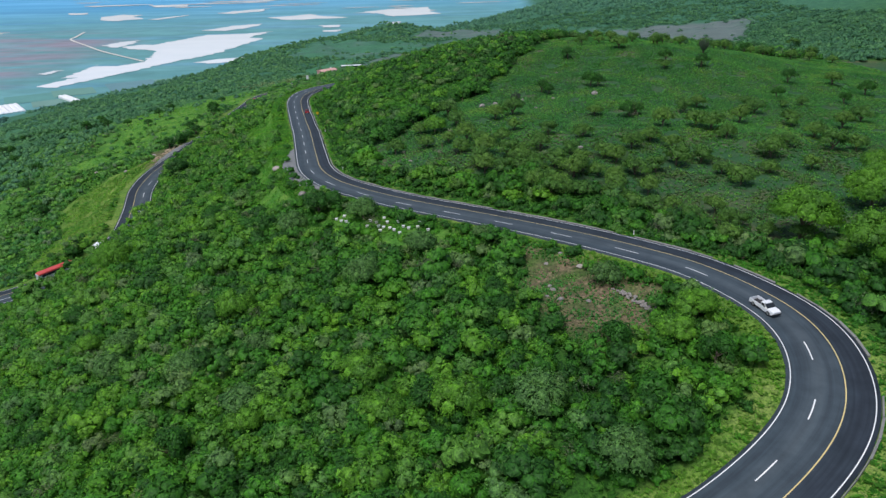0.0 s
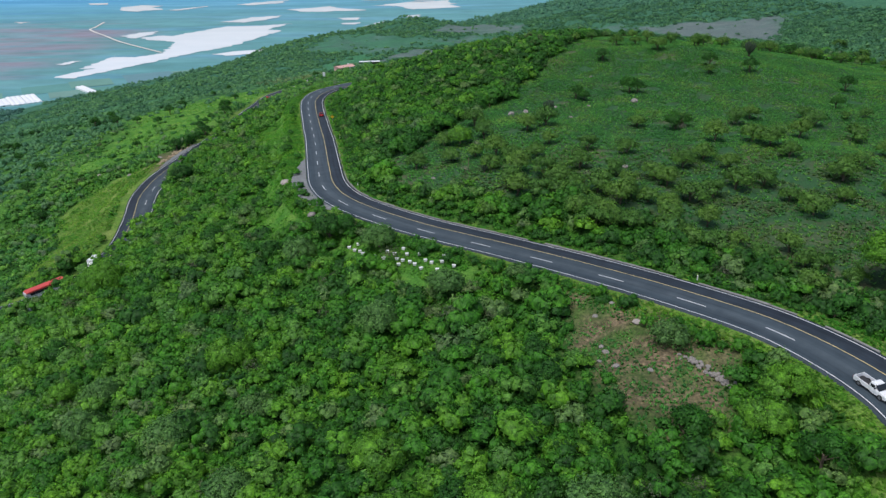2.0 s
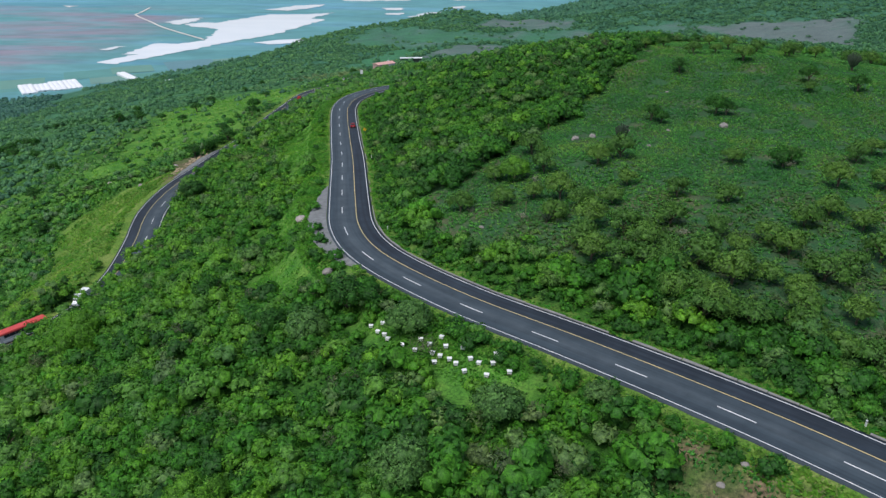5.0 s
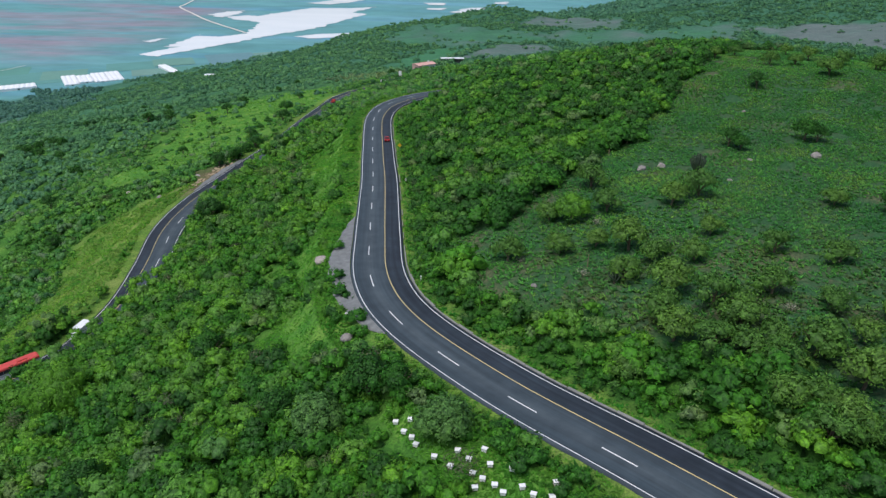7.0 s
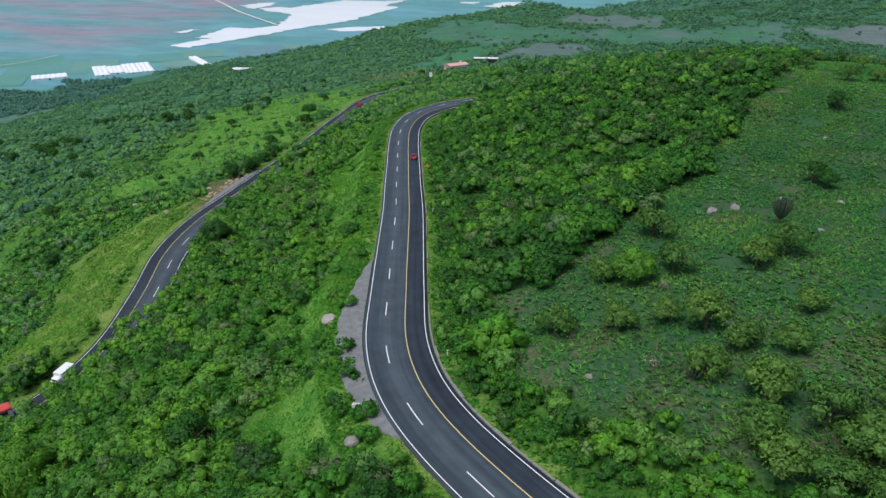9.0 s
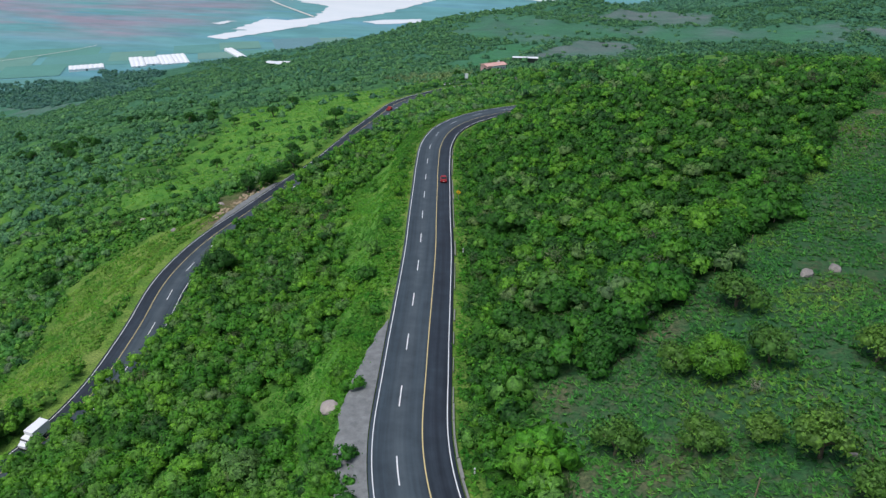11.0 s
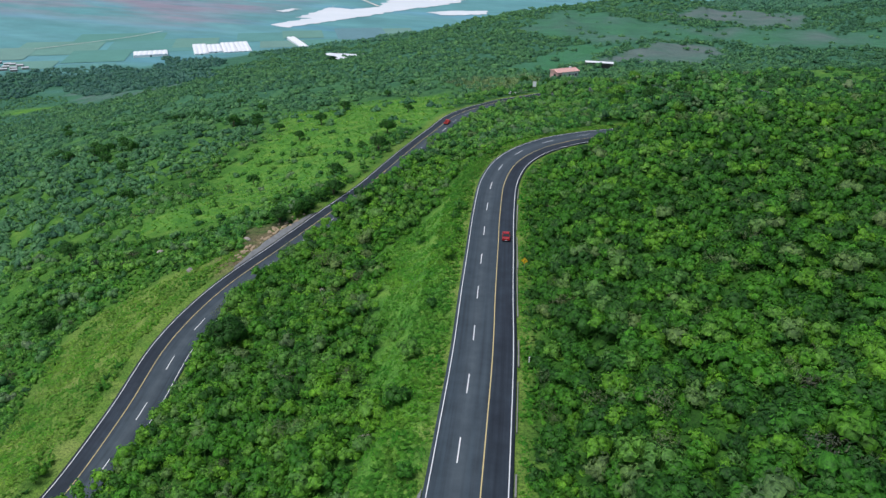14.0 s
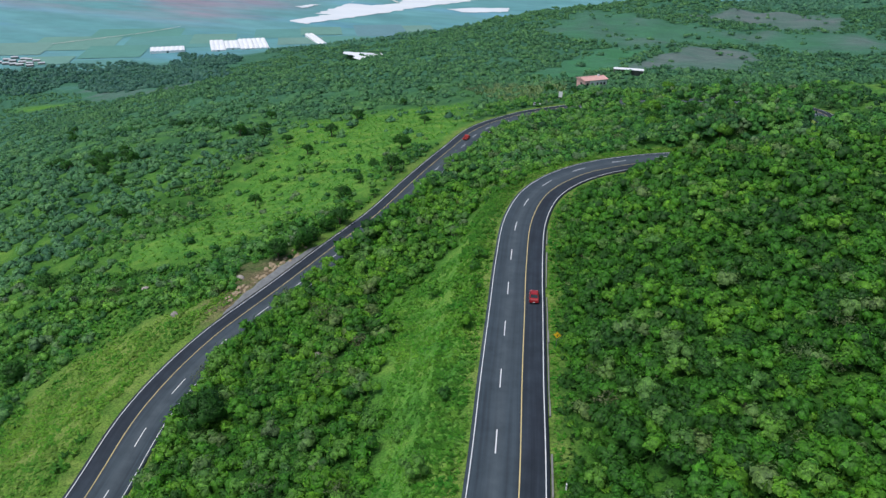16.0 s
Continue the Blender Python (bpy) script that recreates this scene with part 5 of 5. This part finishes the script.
bulk("bank_grass", tufts(rs, x, y, rs.uniform(0.18, 0.42, len(x)) + 0.10 * waves(x, y, 7, 83), rs.uniform(0.5, 0.9, len(x)), 5, tn, 2.0), GRASS, "uneven tall yellow-green grass on the roadside bank", "grass")
x, y = spread(rs, -70, 4, 140, 238, 0.5)
k = (np.maximum(inside(x, y, CLEARING, 2), inside(x, y, LUSH, 2)) > 0.4) & (inside(x, y, SHOULDER, 1) < 0.3)
x, y = x[k], y[k]
bulk("clearing_grass", tufts(rs, x, y, rs.uniform(0.15, 0.32, len(x)), rs.uniform(0.4, 0.6, len(x)), 4, 0.32 + 0.2 * waves(x, y, 9, 72), 2.0), GRASS, "low green grass in the clearing", "grass")
x, y = spread(rs, 8, 42, 90, 140, 0.6)
k = (inside(x, y, BARE, 2) > 0.4) & (waves(x, y, 7, 73) + rs.normal(0, 0.5, len(x)) > -0.35)
x, y = x[k], y[k]
bulk("weeds", tufts(rs, x, y, rs.uniform(0.15, 0.45, len(x)), rs.uniform(0.3, 0.5, len(x)), 5, 0.3 + 0.3 * waves(x, y, 6, 74), 0.9), CROPS, "low weeds on stony bare earth", "weeds")
x, y = spread(rs, -35, 200, 128, 400, 0.80)
zc = zones(x, y)["crop"]
k = (zc > 0.5) & in_valley(x, y, 6) & (rs.uniform(0, 1, len(x)) < 0.34 + 0.3 * smooth(180, 205, y) + 0.34 * smooth(-0.4, 0.3, waves(x, y, 22, 75)) * smooth(190, 225, y)) & (waves(x, y, 16, 76) > -0.75)
x, y = x[k], y[k]
tn = 0.42 + 0.38 * waves(x, y, 25, 77) + rs.normal(0, 0.22, len(x))
bulk("crop", tufts(rs, x, y, rs.uniform(0.26, 0.56, len(x)), rs.uniform(0.28, 0.50, len(x)), 6, tn, 1.9), CROPS, "green leafy maize crop with weeds on sloping earth", "crop")
x, y = spread(rs, -10, 130, 140, 226, 0.9)
k = (zones(x, y)["crop"] > 0.4) & (smooth(228, 190, y) * smooth(-0.35, 0.5, waves(x, y, 19, 63)) > rs.uniform(0.1, 1, len(x))) & in_valley(x, y, 6)
x, y = x[k], y[k]
DRY_GRASS = leaf_material("dry_field_grass", [(0, (0.044, 0.132, 0.038)), (0.5, (0.076, 0.152, 0.050)), (1, (0.112, 0.168, 0.072))], 0.25, 0.2)
bulk("dry_grass", tufts(rs, x, y, rs.uniform(0.2, 0.55, len(x)), rs.uniform(0.4, 0.7, len(x)), 5, rs.uniform(0, 1, len(x)) * 0.7 + 0.3 * waves(x, y, 10, 84) + 0.1, 1.6), DRY_GRASS, "half-dry olive and straw grass between the trees of the field", "grass")
x, y = spread(rs, -180, -105, 540, 615, 1.5)
k = inside(x, y, DRY, 3) > 0.5
x, y = x[k], y[k]
STRAW = leaf_material("dry_stalks", [(0, (0.13, 0.235, 0.12)), (1, (0.22, 0.335, 0.19))], 0.3, 0.15)
bulk("dry_corn", tufts(rs, x, y, rs.uniform(1.2, 2.4, len(x)), rs.uniform(0.4, 0.7, len(x)), 5, rs.uniform(0, 1, len(x)), 0.7), STRAW, "dry straw-coloured stalks beside the house", "dry crop")
x, y = spread(rs, -290, -130, 320, 610, 2.4)
k = inside(x, y, MEADOW, 6) > 0.4
x, y = x[k], y[k]
bulk("meadow_grass", tufts(rs, x, y, rs.uniform(0.25, 0.6, len(x)), rs.uniform(0.6, 1.0, len(x)), 4, 0.48 + 0.3 * waves(x, y, 18, 78) + rs.normal(0, 0.15, len(x)), 1.6), GRASS, "bright green grass of the hillside meadow", "grass")

# ---- rocks, wall, gutter, shoulder ----
PINK_STONE = paint("pinkish_stone", (0.36, 0.315, 0.285), 0.9, 0, 0.3, 1.2, 0.05)
GRAVEL = paint("pale_gravel", (0.18, 0.188, 0.186), 0.95, 0, 0.4, 0.9, 0.03)


def stone_mesh(seed, sx, sy, sz, material):
    bm = bmesh.new()
    bmesh.ops.create_icosphere(bm, subdivisions=2, radius=1.0)
    for v in bm.verts:
        k = 1 + 0.28 * noise.noise(v.co * 1.3 + Vector((seed * 7.1, 0, 0))) + 0.12 * noise.noise(v.co * 3.1 + Vector((0, seed * 3.3, 0)))
        v.co = Vector((v.co.x * sx * k, v.co.y * sy * k, max(v.co.z, -0.45) * sz * k))
    me = bpy.data.meshes.new("stone")
    bm.to_mesh(me)
    bm.free()
    me.materials.append(material)
    return me


STONES = [stone_mesh(k, 1, 0.75 + 0.1 * k % 0.3, 0.6, (STONE, STONE, PINK_STONE)[k % 3]) for k in range(6)]
rk = np.random.RandomState(4)
ROCKS = [(-52.6, 212, 1.5, 2), (-38.6, 181, 1.1, 0), (-42.5, 188.5, 0.8, 1), (16.5, 254, 1.2, 0), (11.7, 250.5, 1.3, 3), (53.3, 264.7, 1.6, 1), (-10.2, 194.6, 0.6, 0), (9.2, 208.8, 0.6, 1), (36.8, 192.6, 1.0, 3),
         (20.6, 174.3, 0.9, 0), (16, 180.4, 0.8, 4), (-42.3, 295, 1.2, 0), (-29.2, 269.3, 1.2, 3), (19.6, 114.5, 0.6, 0), (19.2, 116.2, 0.5, 1), (20.3, 110.5, 0.6, 3), (18.3, 112, 0.4, 0), (19.6, 124.8, 0.6, 1), (25.4, 121.2, 0.7, 2),
         (25, 109.2, 0.5, 0), (22.5, 127, 0.5, 1), (30, 245, 0.7, 0), (27, 262, 0.8, 1), (38, 262, 0.7, 0), (44, 300, 0.8, 3), (24, 250, 0.5, 4), (-80, 262, 0.7, 0), (-100, 300, 0.9, 1), (-170, 330, 1.0, 2), (-150, 318, 1.2, 0), (-143, 335, 1.1, 2)]
for x, y, s, k in ROCKS:
    ob = new("boulder", STONES[k])
    ob.matrix_world = pose(x, y, gz(x, y) + 0.12 * s, 0, 0, rk.uniform(0, 360)) @ Matrix.Diagonal((s, s, s, 1))
    tagged(ob, "weathered pinkish boulder lying in the grass" if k in (2, 5) else "weathered grey boulder lying in the grass", "rock", "scattered boulders")
wall = empty("stone_wall", pose(0, 0, 0), "low tumbled dry stone wall of grey rubble", "stone wall")
for k in range(70):
    t = rk.uniform(0, 1)
    x, y = 30.2 + 4.8 * t + rk.normal(0, 0.35), 112 - 8.2 * t + rk.normal(0, 0.35)
    ob = new("stone", STONES[k % 2])
    s = rk.uniform(0.18, 0.42)
    ob.parent = wall
    ob.matrix_basis = pose(x, y, gz(x, y) + 0.08 + rk.uniform(0, 0.35), rk.uniform(-30, 30), rk.uniform(-30, 30), rk.uniform(0, 360)) @ Matrix.Diagonal((s, s, s, 1))

RUBBLE = paint("tan_rubble", (0.36, 0.28, 0.18), 0.95, 0, 0.3, 1.5, 0.04)
TAN_STONES = [stone_mesh(k + 11, 1, 0.8, 0.6, RUBBLE) for k in range(3)]
bank = empty("rubble_bank", pose(0, 0, 0), "crumbling tan earth and stone rubble at the road cutting", "rubble")
for k in range(60):
    t = rk.uniform(0, 1)
    x, y = -139.5 + 2.5 * t + rk.normal(0, 1.2), 322 + 32 * t + rk.normal(0, 1.5)
    ob = new("stone", TAN_STONES[k % 3])
    s = rk.uniform(0.25, 0.8)
    ob.parent = bank
    ob.matrix_basis = pose(x, y, gz(x, y) + 0.05 * s, rk.uniform(-20, 20), rk.uniform(-20, 20), rk.uniform(0, 360)) @ Matrix.Diagonal((s, s, s, 1))

gutter = empty("gutter", pose(0, 0, 0), "pale broken concrete gutter along the road edge", "gutter", kind="structure")
for i in range(95, 430, 4):
    if rk.uniform() < (0.12 if 160 < i < 290 else 0.35):
        continue
    a, b = lane(1.21)[[i, i + 4]], lane((1.27 if 160 < i < 290 else 1.245) + rk.uniform(0, 0.07))[[i, i + 4]]
    lift = rk.uniform(0.0, 0.10)
    bm = bmesh.new()
    q = a[0] * 0.985 + a[1] * 0.015, a[1] * 0.985 + a[0] * 0.015, b[1] * 0.985 + b[0] * 0.015, b[0] * 0.985 + b[1] * 0.015
    top = [bm.verts.new((p[0], p[1], p[2] + (0.05 if j < 2 else 0.09 + lift))) for j, p in enumerate(q)]
    low = [bm.verts.new((p[0], p[1], p[2] - 0.3)) for p in q]
    bm.faces.new(top)
    for j in range(4):
        bm.faces.new((top[j], low[j], low[(j + 1) % 4], top[(j + 1) % 4]))
    bmesh.ops.recalc_face_normals(bm, faces=bm.faces[:])
    part("slab", bm, CONCRETE, gutter)

# gravel lay-bys beside the road
def lay_by(start, end, side, breadth, taper, material, label):
    i0, i1 = [int(np.argmin(np.hypot(LINE[:, 0] - a, LINE[:, 1] - b))) for a, b in (start, end)]
    n = i1 - i0 + 1
    s = np.linspace(0, 1, n)
    width = breadth * np.sin(np.pi * s) ** 0.7 * (1 - taper * s) + 0.35 * waves(np.arange(n) * 1.0, 0 * s, 6, 5)
    rows = []
    for k in range(7):
        p = lane(-2.12 if side < 0 else 1.19, 0.055, slice(i0, i1 + 1))
        p[:, :2] += side * RIGHT[i0:i1 + 1] * (np.maximum(width, 0.05) * k / 6)[:, None]
        p[:, 2] += 0.03 - 0.012 * k - (0.25 if k == 6 else 0)
        rows.append(p)
    rows = np.stack(rows[::-side], 1).reshape(-1, 3)
    q = (np.arange(n - 1)[:, None] * 7 + np.arange(6)).ravel()
    tagged(new("shoulder", mesh_of("shoulder", rows, np.stack([q, q + 1, q + 8, q + 7], 1), material, (), True)), label, "shoulder", kind="structure")


lay_by((-27, 186), (-46, 238), -1, 5.0, 0.35, GRAVEL, "pale broken asphalt and gravel lay-by beside the road")
lay_by((-129.5, 358), (-132.5, 318), 1, 3.4, 0.2, GRAVEL, "grey gravel strip beside the lower road")
bm = bmesh.new()
sx, sy = -39.6, 187.2
sz = float(LINE[np.argmin(np.hypot(LINE[:, 0] - sx, LINE[:, 1] - sy)), 2]) + 0.14
mid = bm.verts.new((sx, sy, sz + 0.04))
rims = [[bm.verts.new((sx + r * 0.9 * math.cos(t) * (1 + 0.3 * math.sin(3 * t)), sy + r * 0.7 * math.sin(t) * (1 + 0.3 * math.cos(2 * t)), sz + z)) for t in np.linspace(0, 6.283, 17)[:-1]] for r, z in ((0.6, 0.02), (1.1, -0.04), (1.2, -0.4))]
for k in range(16):
    bm.faces.new((mid, rims[0][k], rims[0][(k + 1) % 16]))
    for a, b in zip(rims, rims[1:]):
        bm.faces.new((a[k], b[k], b[(k + 1) % 16], a[(k + 1) % 16]))
tagged(part("spilled_lime", bm, paint("white_lime", (0.48, 0.48, 0.46), 0.9, 0, 0.35, 2)), "pale white spill at the edge of the gravel", "debris")

# ---- beehives ----
HIVE_PAINT = paint("white_hive_paint", (0.74, 0.74, 0.71), 0.6, 0, 0.08, 3)
HIVE_TIN = paint("hive_lid_tin", (0.80, 0.80, 0.79), 0.4, 0, 0.08, 3)
HIVE_WOOD = paint("weathered_wood", (0.25, 0.18, 0.12), 0.85, 0, 0.25, 6, 0.005)


def beehive():
    e = empty("beehive", pose(0, 0, 0), "white wooden beehive box with a pale flat lid in the grass", "beehive", "beehives in the clearing")
    part("stand_beam", boxes((-0.26, -0.20, -0.22, 0.22, -0.1, 0.14)), HIVE_WOOD, e)
    part("stand_beam", boxes((0.20, 0.26, -0.22, 0.22, -0.1, 0.14)), HIVE_WOOD, e)
    part("box", boxes((-0.27, 0.27, -0.23, 0.23, 0.14, 0.42), bevel=0.012), HIVE_PAINT, e)
    part("super", boxes((-0.265, 0.265, -0.225, 0.225, 0.425, 0.62), bevel=0.012), HIVE_PAINT, e)
    part("lid", boxes((-0.33, 0.33, -0.28, 0.28, 0.622, 0.70), bevel=0.015), HIVE_TIN, e)
    part("entrance", boxes((0.27, 0.275, -0.12, 0.12, 0.16, 0.19)), BLACK, e)
    return e


HIVES = [(-26.6, 162.1), (-24.6, 162), (-25.1, 160), (-23.8, 158.7), (-23, 157.3), (-20.3, 154.9), (-17.5, 155.5), (-14.3, 155.5), (-18.1, 153.2), (-16, 154.1), (-13.4, 153.2), (-10.8, 152.4), (-15.3, 152), (-14.1, 151.2), (-12.6, 150.3),
         (-14.8, 150), (-11.6, 149.3), (-9.5, 150), (-8.2, 149), (-5.8, 150.4), (-6.2, 148.4), (-3.8, 146.2), (-10.2, 147.6), (-7.0, 146.4)]
h0 = beehive()
rh = np.random.RandomState(2)
for k, (x, y) in enumerate(HIVES):
    m = pose(x, y, gz(x, y) + 0.04, rh.uniform(-3, 3), rh.uniform(-3, 3), rh.uniform(-25, 25)) @ Matrix.Diagonal((1.1, 1.1, 0.8, 1))
    if k == 0:
        h0.matrix_basis = m
    else:
        c = copy_thing(h0, Matrix.Identity(4))
        c.matrix_basis = m

# ---- signs and posts ----
SIGN_YELLOW = paint("sign_yellow", (0.80, 0.50, 0.02), 0.4, 0, 0.06, 3)


def bend_sign(m):
    e = empty("warning_sign", m, "yellow diamond bend warning sign on a steel post", "road sign")
    bm = bmesh.new()
    tube(bm, (0, 0, -0.4), (0, 0, 2.6), 0.045, 0.045, 8)
    part("post", bm, STEEL, e, "grey steel post")
    turn = Matrix.Translation((0, -0.06, 2.55)) @ Matrix.Rotation(radians(45), 4, "Y")
    bm = boxes((-0.48, 0.48, -0.012, 0.012, -0.48, 0.48), bevel=0.008)
    bmesh.ops.transform(bm, matrix=turn, verts=bm.verts)
    part("plate", bm, SIGN_YELLOW, e)
    bm = bmesh.new()
    for s in ((-0.43, 0.43, 0.40, 0.43), (-0.43, 0.43, -0.43, -0.40), (-0.43, -0.40, -0.40, 0.40), (0.40, 0.43, -0.40, 0.40)):
        box(bm, s[0], s[1], -0.018, -0.013, s[2], s[3])
    bmesh.ops.transform(bm, matrix=turn, verts=bm.verts)
    part("border", bm, BLACK, e, "black border line")
    bm = bmesh.new()
    for s in ((-0.05, 0.05, -0.35, 0.0), (-0.05, 0.22, 0.0, 0.1), (0.14, 0.22, 0.1, 0.25)):
        box(bm, s[0], s[1], -0.082, -0.075, 2.55 + s[2], 2.55 + s[3])
    part("arrow", bm, BLACK, e, "black bent arrow")


bend_sign(pose(-55.6, 300.6, gz(-55.6, 300.6), 0, 0, 5))
bend_sign(pose(-2, 437, gz(-2, 437), 0, 0, 10))


def marker_post(x, y):
    e = empty("marker_post", pose(x, y, gz(x, y)), "white concrete roadside marker post", "marker post", "roadside marker posts")
    part("shaft", boxes((-0.09, 0.09, -0.09, 0.09, -0.2, 0.95), bevel=0.02), HIVE_PAINT, e)
    part("band", boxes((-0.094, 0.094, -0.094, 0.094, 0.68, 0.78)), BLACK, e, "dark painted band")


for i in (176, 276, 345):
    px, py = lane(1.75)[i, :2]
    marker_post(float(px), float(py))
for x, y, h in ((19.5, 170, 3.2), (-1.5, 200.7, 2.6), (5, 262, 1.5), (-2, 249, 1.5), (10, 272, 1.5)):
    bm = bmesh.new()
    tube(bm, (0, 0, -0.4), (0.08, 0.03, h), 0.09, 0.07, 7)
    ob = part("wooden_post", bm, HIVE_WOOD)
    ob.matrix_world = pose(x, y, gz(x, y))
    tagged(ob, "weathered wooden post standing in the field", "post", "wooden field posts")

# ---- house, shed and far buildings ----
PINK = paint("pink_plaster", (0.74, 0.46, 0.42), 0.9, 0, 0.1, 0.8)
PLASTER = paint("white_plaster", (0.84, 0.83, 0.80), 0.9, 0, 0.08, 0.8)
TERRACOTTA = paint("terracotta_tiles", (0.62, 0.36, 0.32), 0.85, 0, 0.15, 1.5, 0.03)
SHEET = paint("weathered_sheet_roof", (0.48, 0.50, 0.52), 0.6, 0, 0.25, 0.2)
FILM = paint("greenhouse_film", (0.80, 0.81, 0.82), 0.5, 0, 0.06, 0.05)


def house(m):
    e = empty("house", m, "pink and white single-storey house with a faded red roof", "house")
    part("wall", boxes((-7, 7, -4, 4, -2.0, 3.6)), PLASTER, e, "white plaster wall")
    part("gable_wall", boxes((-7.12, -7.003, -4.02, 4.02, -2.0, 3.7)), PINK, e, "pink plaster gable wall")
    part("gable_wall", boxes((-7.12, -4.0, -4.06, -4.003, -2.0, 3.6)), PINK, e, "pink plaster corner of the front wall")
    bm = bmesh.new()
    loft(bm, [[(x, -4.7, 3.605), (x, -4.7, 3.75), (x, 0, 4.75), (x, 4.7, 3.75), (x, 4.7, 3.605)] for x in (-7.7, 7.6)])
    part("roof", bm, TERRACOTTA, e, "shallow faded red tile roof")
    part("ridge_cap", boxes((-7.7, 7.6, -0.15, 0.15, 4.76, 4.86), bevel=0.04), TERRACOTTA, e)
    for x, w in ((-5.4, 0.7), (-2.4, 0.6), (1.0, 0.6), (5.4, 0.6)):
        win = part("window", boxes((x - w, x + w, -4.11, -4.065, 0.9, 2.3)), GLASS_DARK, e)
        part("frame", boxes((x - w - 0.1, x + w + 0.1, -4.14, -4.112, 0.8, 0.9), (x - w - 0.1, x + w + 0.1, -4.14, -4.112, 2.3, 2.4), (x - w - 0.1, x - w, -4.14, -4.112, 0.9, 2.3), (x + w, x + w + 0.1, -4.14, -4.112, 0.9, 2.3)), PLASTER, win)
    win = part("window", boxes((-7.17, -7.125, -1.4, 0.2, 0.9, 2.3)), GLASS_DARK, e)
    part("frame", boxes((-7.2, -7.171, -1.5, 0.3, 2.3, 2.42), (-7.2, -7.171, -1.5, 0.3, 0.78, 0.9)), PLASTER, win)
    part("door", boxes((2.8, 3.9, -4.11, -4.01, -0.3, 2.1)), BLACK, e, "dark door")
    part("water_tank", boxes((3.2, 4.3, -0.6, 0.5, 4.5, 5.6), bevel=0.25), WHITE_CAR, e, "white roof water tank")


house(pose(-103, 603, gz(-103, 603) + 1.8, 0, 0, 44))
sh = empty("shed", pose(-90, 655, gz(-90, 655), 0, 0, 8), "long open shed with a pale sheet roof", "shed")
part("roof", boxes((-9, 9, -2.5, 2.5, 3.2, 3.45), bevel=0.03), FILM, sh, "pale sheet roof")
for x in (-8.5, -4.2, 0, 4.2, 8.5):
    for y in (-2.3, 2.3):
        part("post", boxes((x - 0.1, x + 0.1, y - 0.1, y + 0.1, -0.8, 3.2)), CONCRETE, sh)
part("wall", boxes((-8.8, 8.8, 2.25, 2.4, -0.8, 2.4)), CONCRETE, sh, "grey back wall")
tk = empty("sign_board", pose(-108.5, 548, gz(-108.5, 548)), "tall white sign board on two posts", "sign board")
part("board", boxes((-0.9, 0.9, -0.06, 0.06, 1.2, 4.0), bevel=0.02), WHITE_CAR, tk)
part("post", boxes((-0.7, -0.55, -0.05, 0.05, -0.3, 1.2)), STEEL, tk)
part("post", boxes((0.55, 0.7, -0.05, 0.05, -0.3, 1.2)), STEEL, tk)


def greenhouse(x, y, yaw, length, spans, span=8.0, label="white film greenhouse with a ridged roof on the plain"):
    w = spans * span
    e = empty("greenhouse", pose(x, y, gz(x, y) + 0.2, 0, 0, yaw), label, "greenhouse", "greenhouses on the plain")
    part("wall", boxes((-w / 2, w / 2, -length / 2, length / 2, -4, 3.5)), FILM, e)
    for k in range(spans):
        x0 = -w / 2 + k * span
        bm = bmesh.new()
        loft(bm, [[(x0 + 0.05, s * length / 2 * 1.01, 3.5), (x0 + span * 0.25, s * length / 2 * 1.01, 4.2), (x0 + span * 0.5, s * length / 2 * 1.01, 4.5), (x0 + span * 0.75, s * length / 2 * 1.01, 4.2), (x0 + span - 0.05, s * length / 2 * 1.01, 3.5)] for s in (-1, 1)])
        part("roof_span", bm, FILM, e)
    part("door", boxes((-1.5, 1.5, -length / 2 - 0.1, -length / 2 - 0.02, 0, 2.8)), BLACK, e, "dark doorway")


for k in range(4):
    greenhouse(-875 + 19.2 * k, 1282 + 15.6 * k, 39, 86 if k != 1 else 66, 3)
greenhouse(-934, 1222, 40, 34, 7)
greenhouse(-752, 1412, 45, 96, 2)
for k in range(14):
    x, y = -1115 + 16 * (k % 5) + rk.uniform(-5, 5), 1040 + 17 * (k // 5) + rk.uniform(-4, 4)
    s = empty("farm_shed", pose(x, y, gz(x, y), 0, 0, 40 + rk.uniform(-8, 8)), "small pale farm shed with a sheet roof", "farm shed", "sheds of the far hamlet")
    part("wall", boxes((-5, 5, -3, 3, -2, 3)), CONCRETE, s)
    bm = bmesh.new()
    loft(bm, [[(-5.4, -3.4, 3.0), (-5.4, 3.4, 3.0), (-5.4, 0, 4.2)], [(5.4, -3.4, 3.0), (5.4, 3.4, 3.0), (5.4, 0, 4.2)]])
    part("roof", bm, SHEET, s)
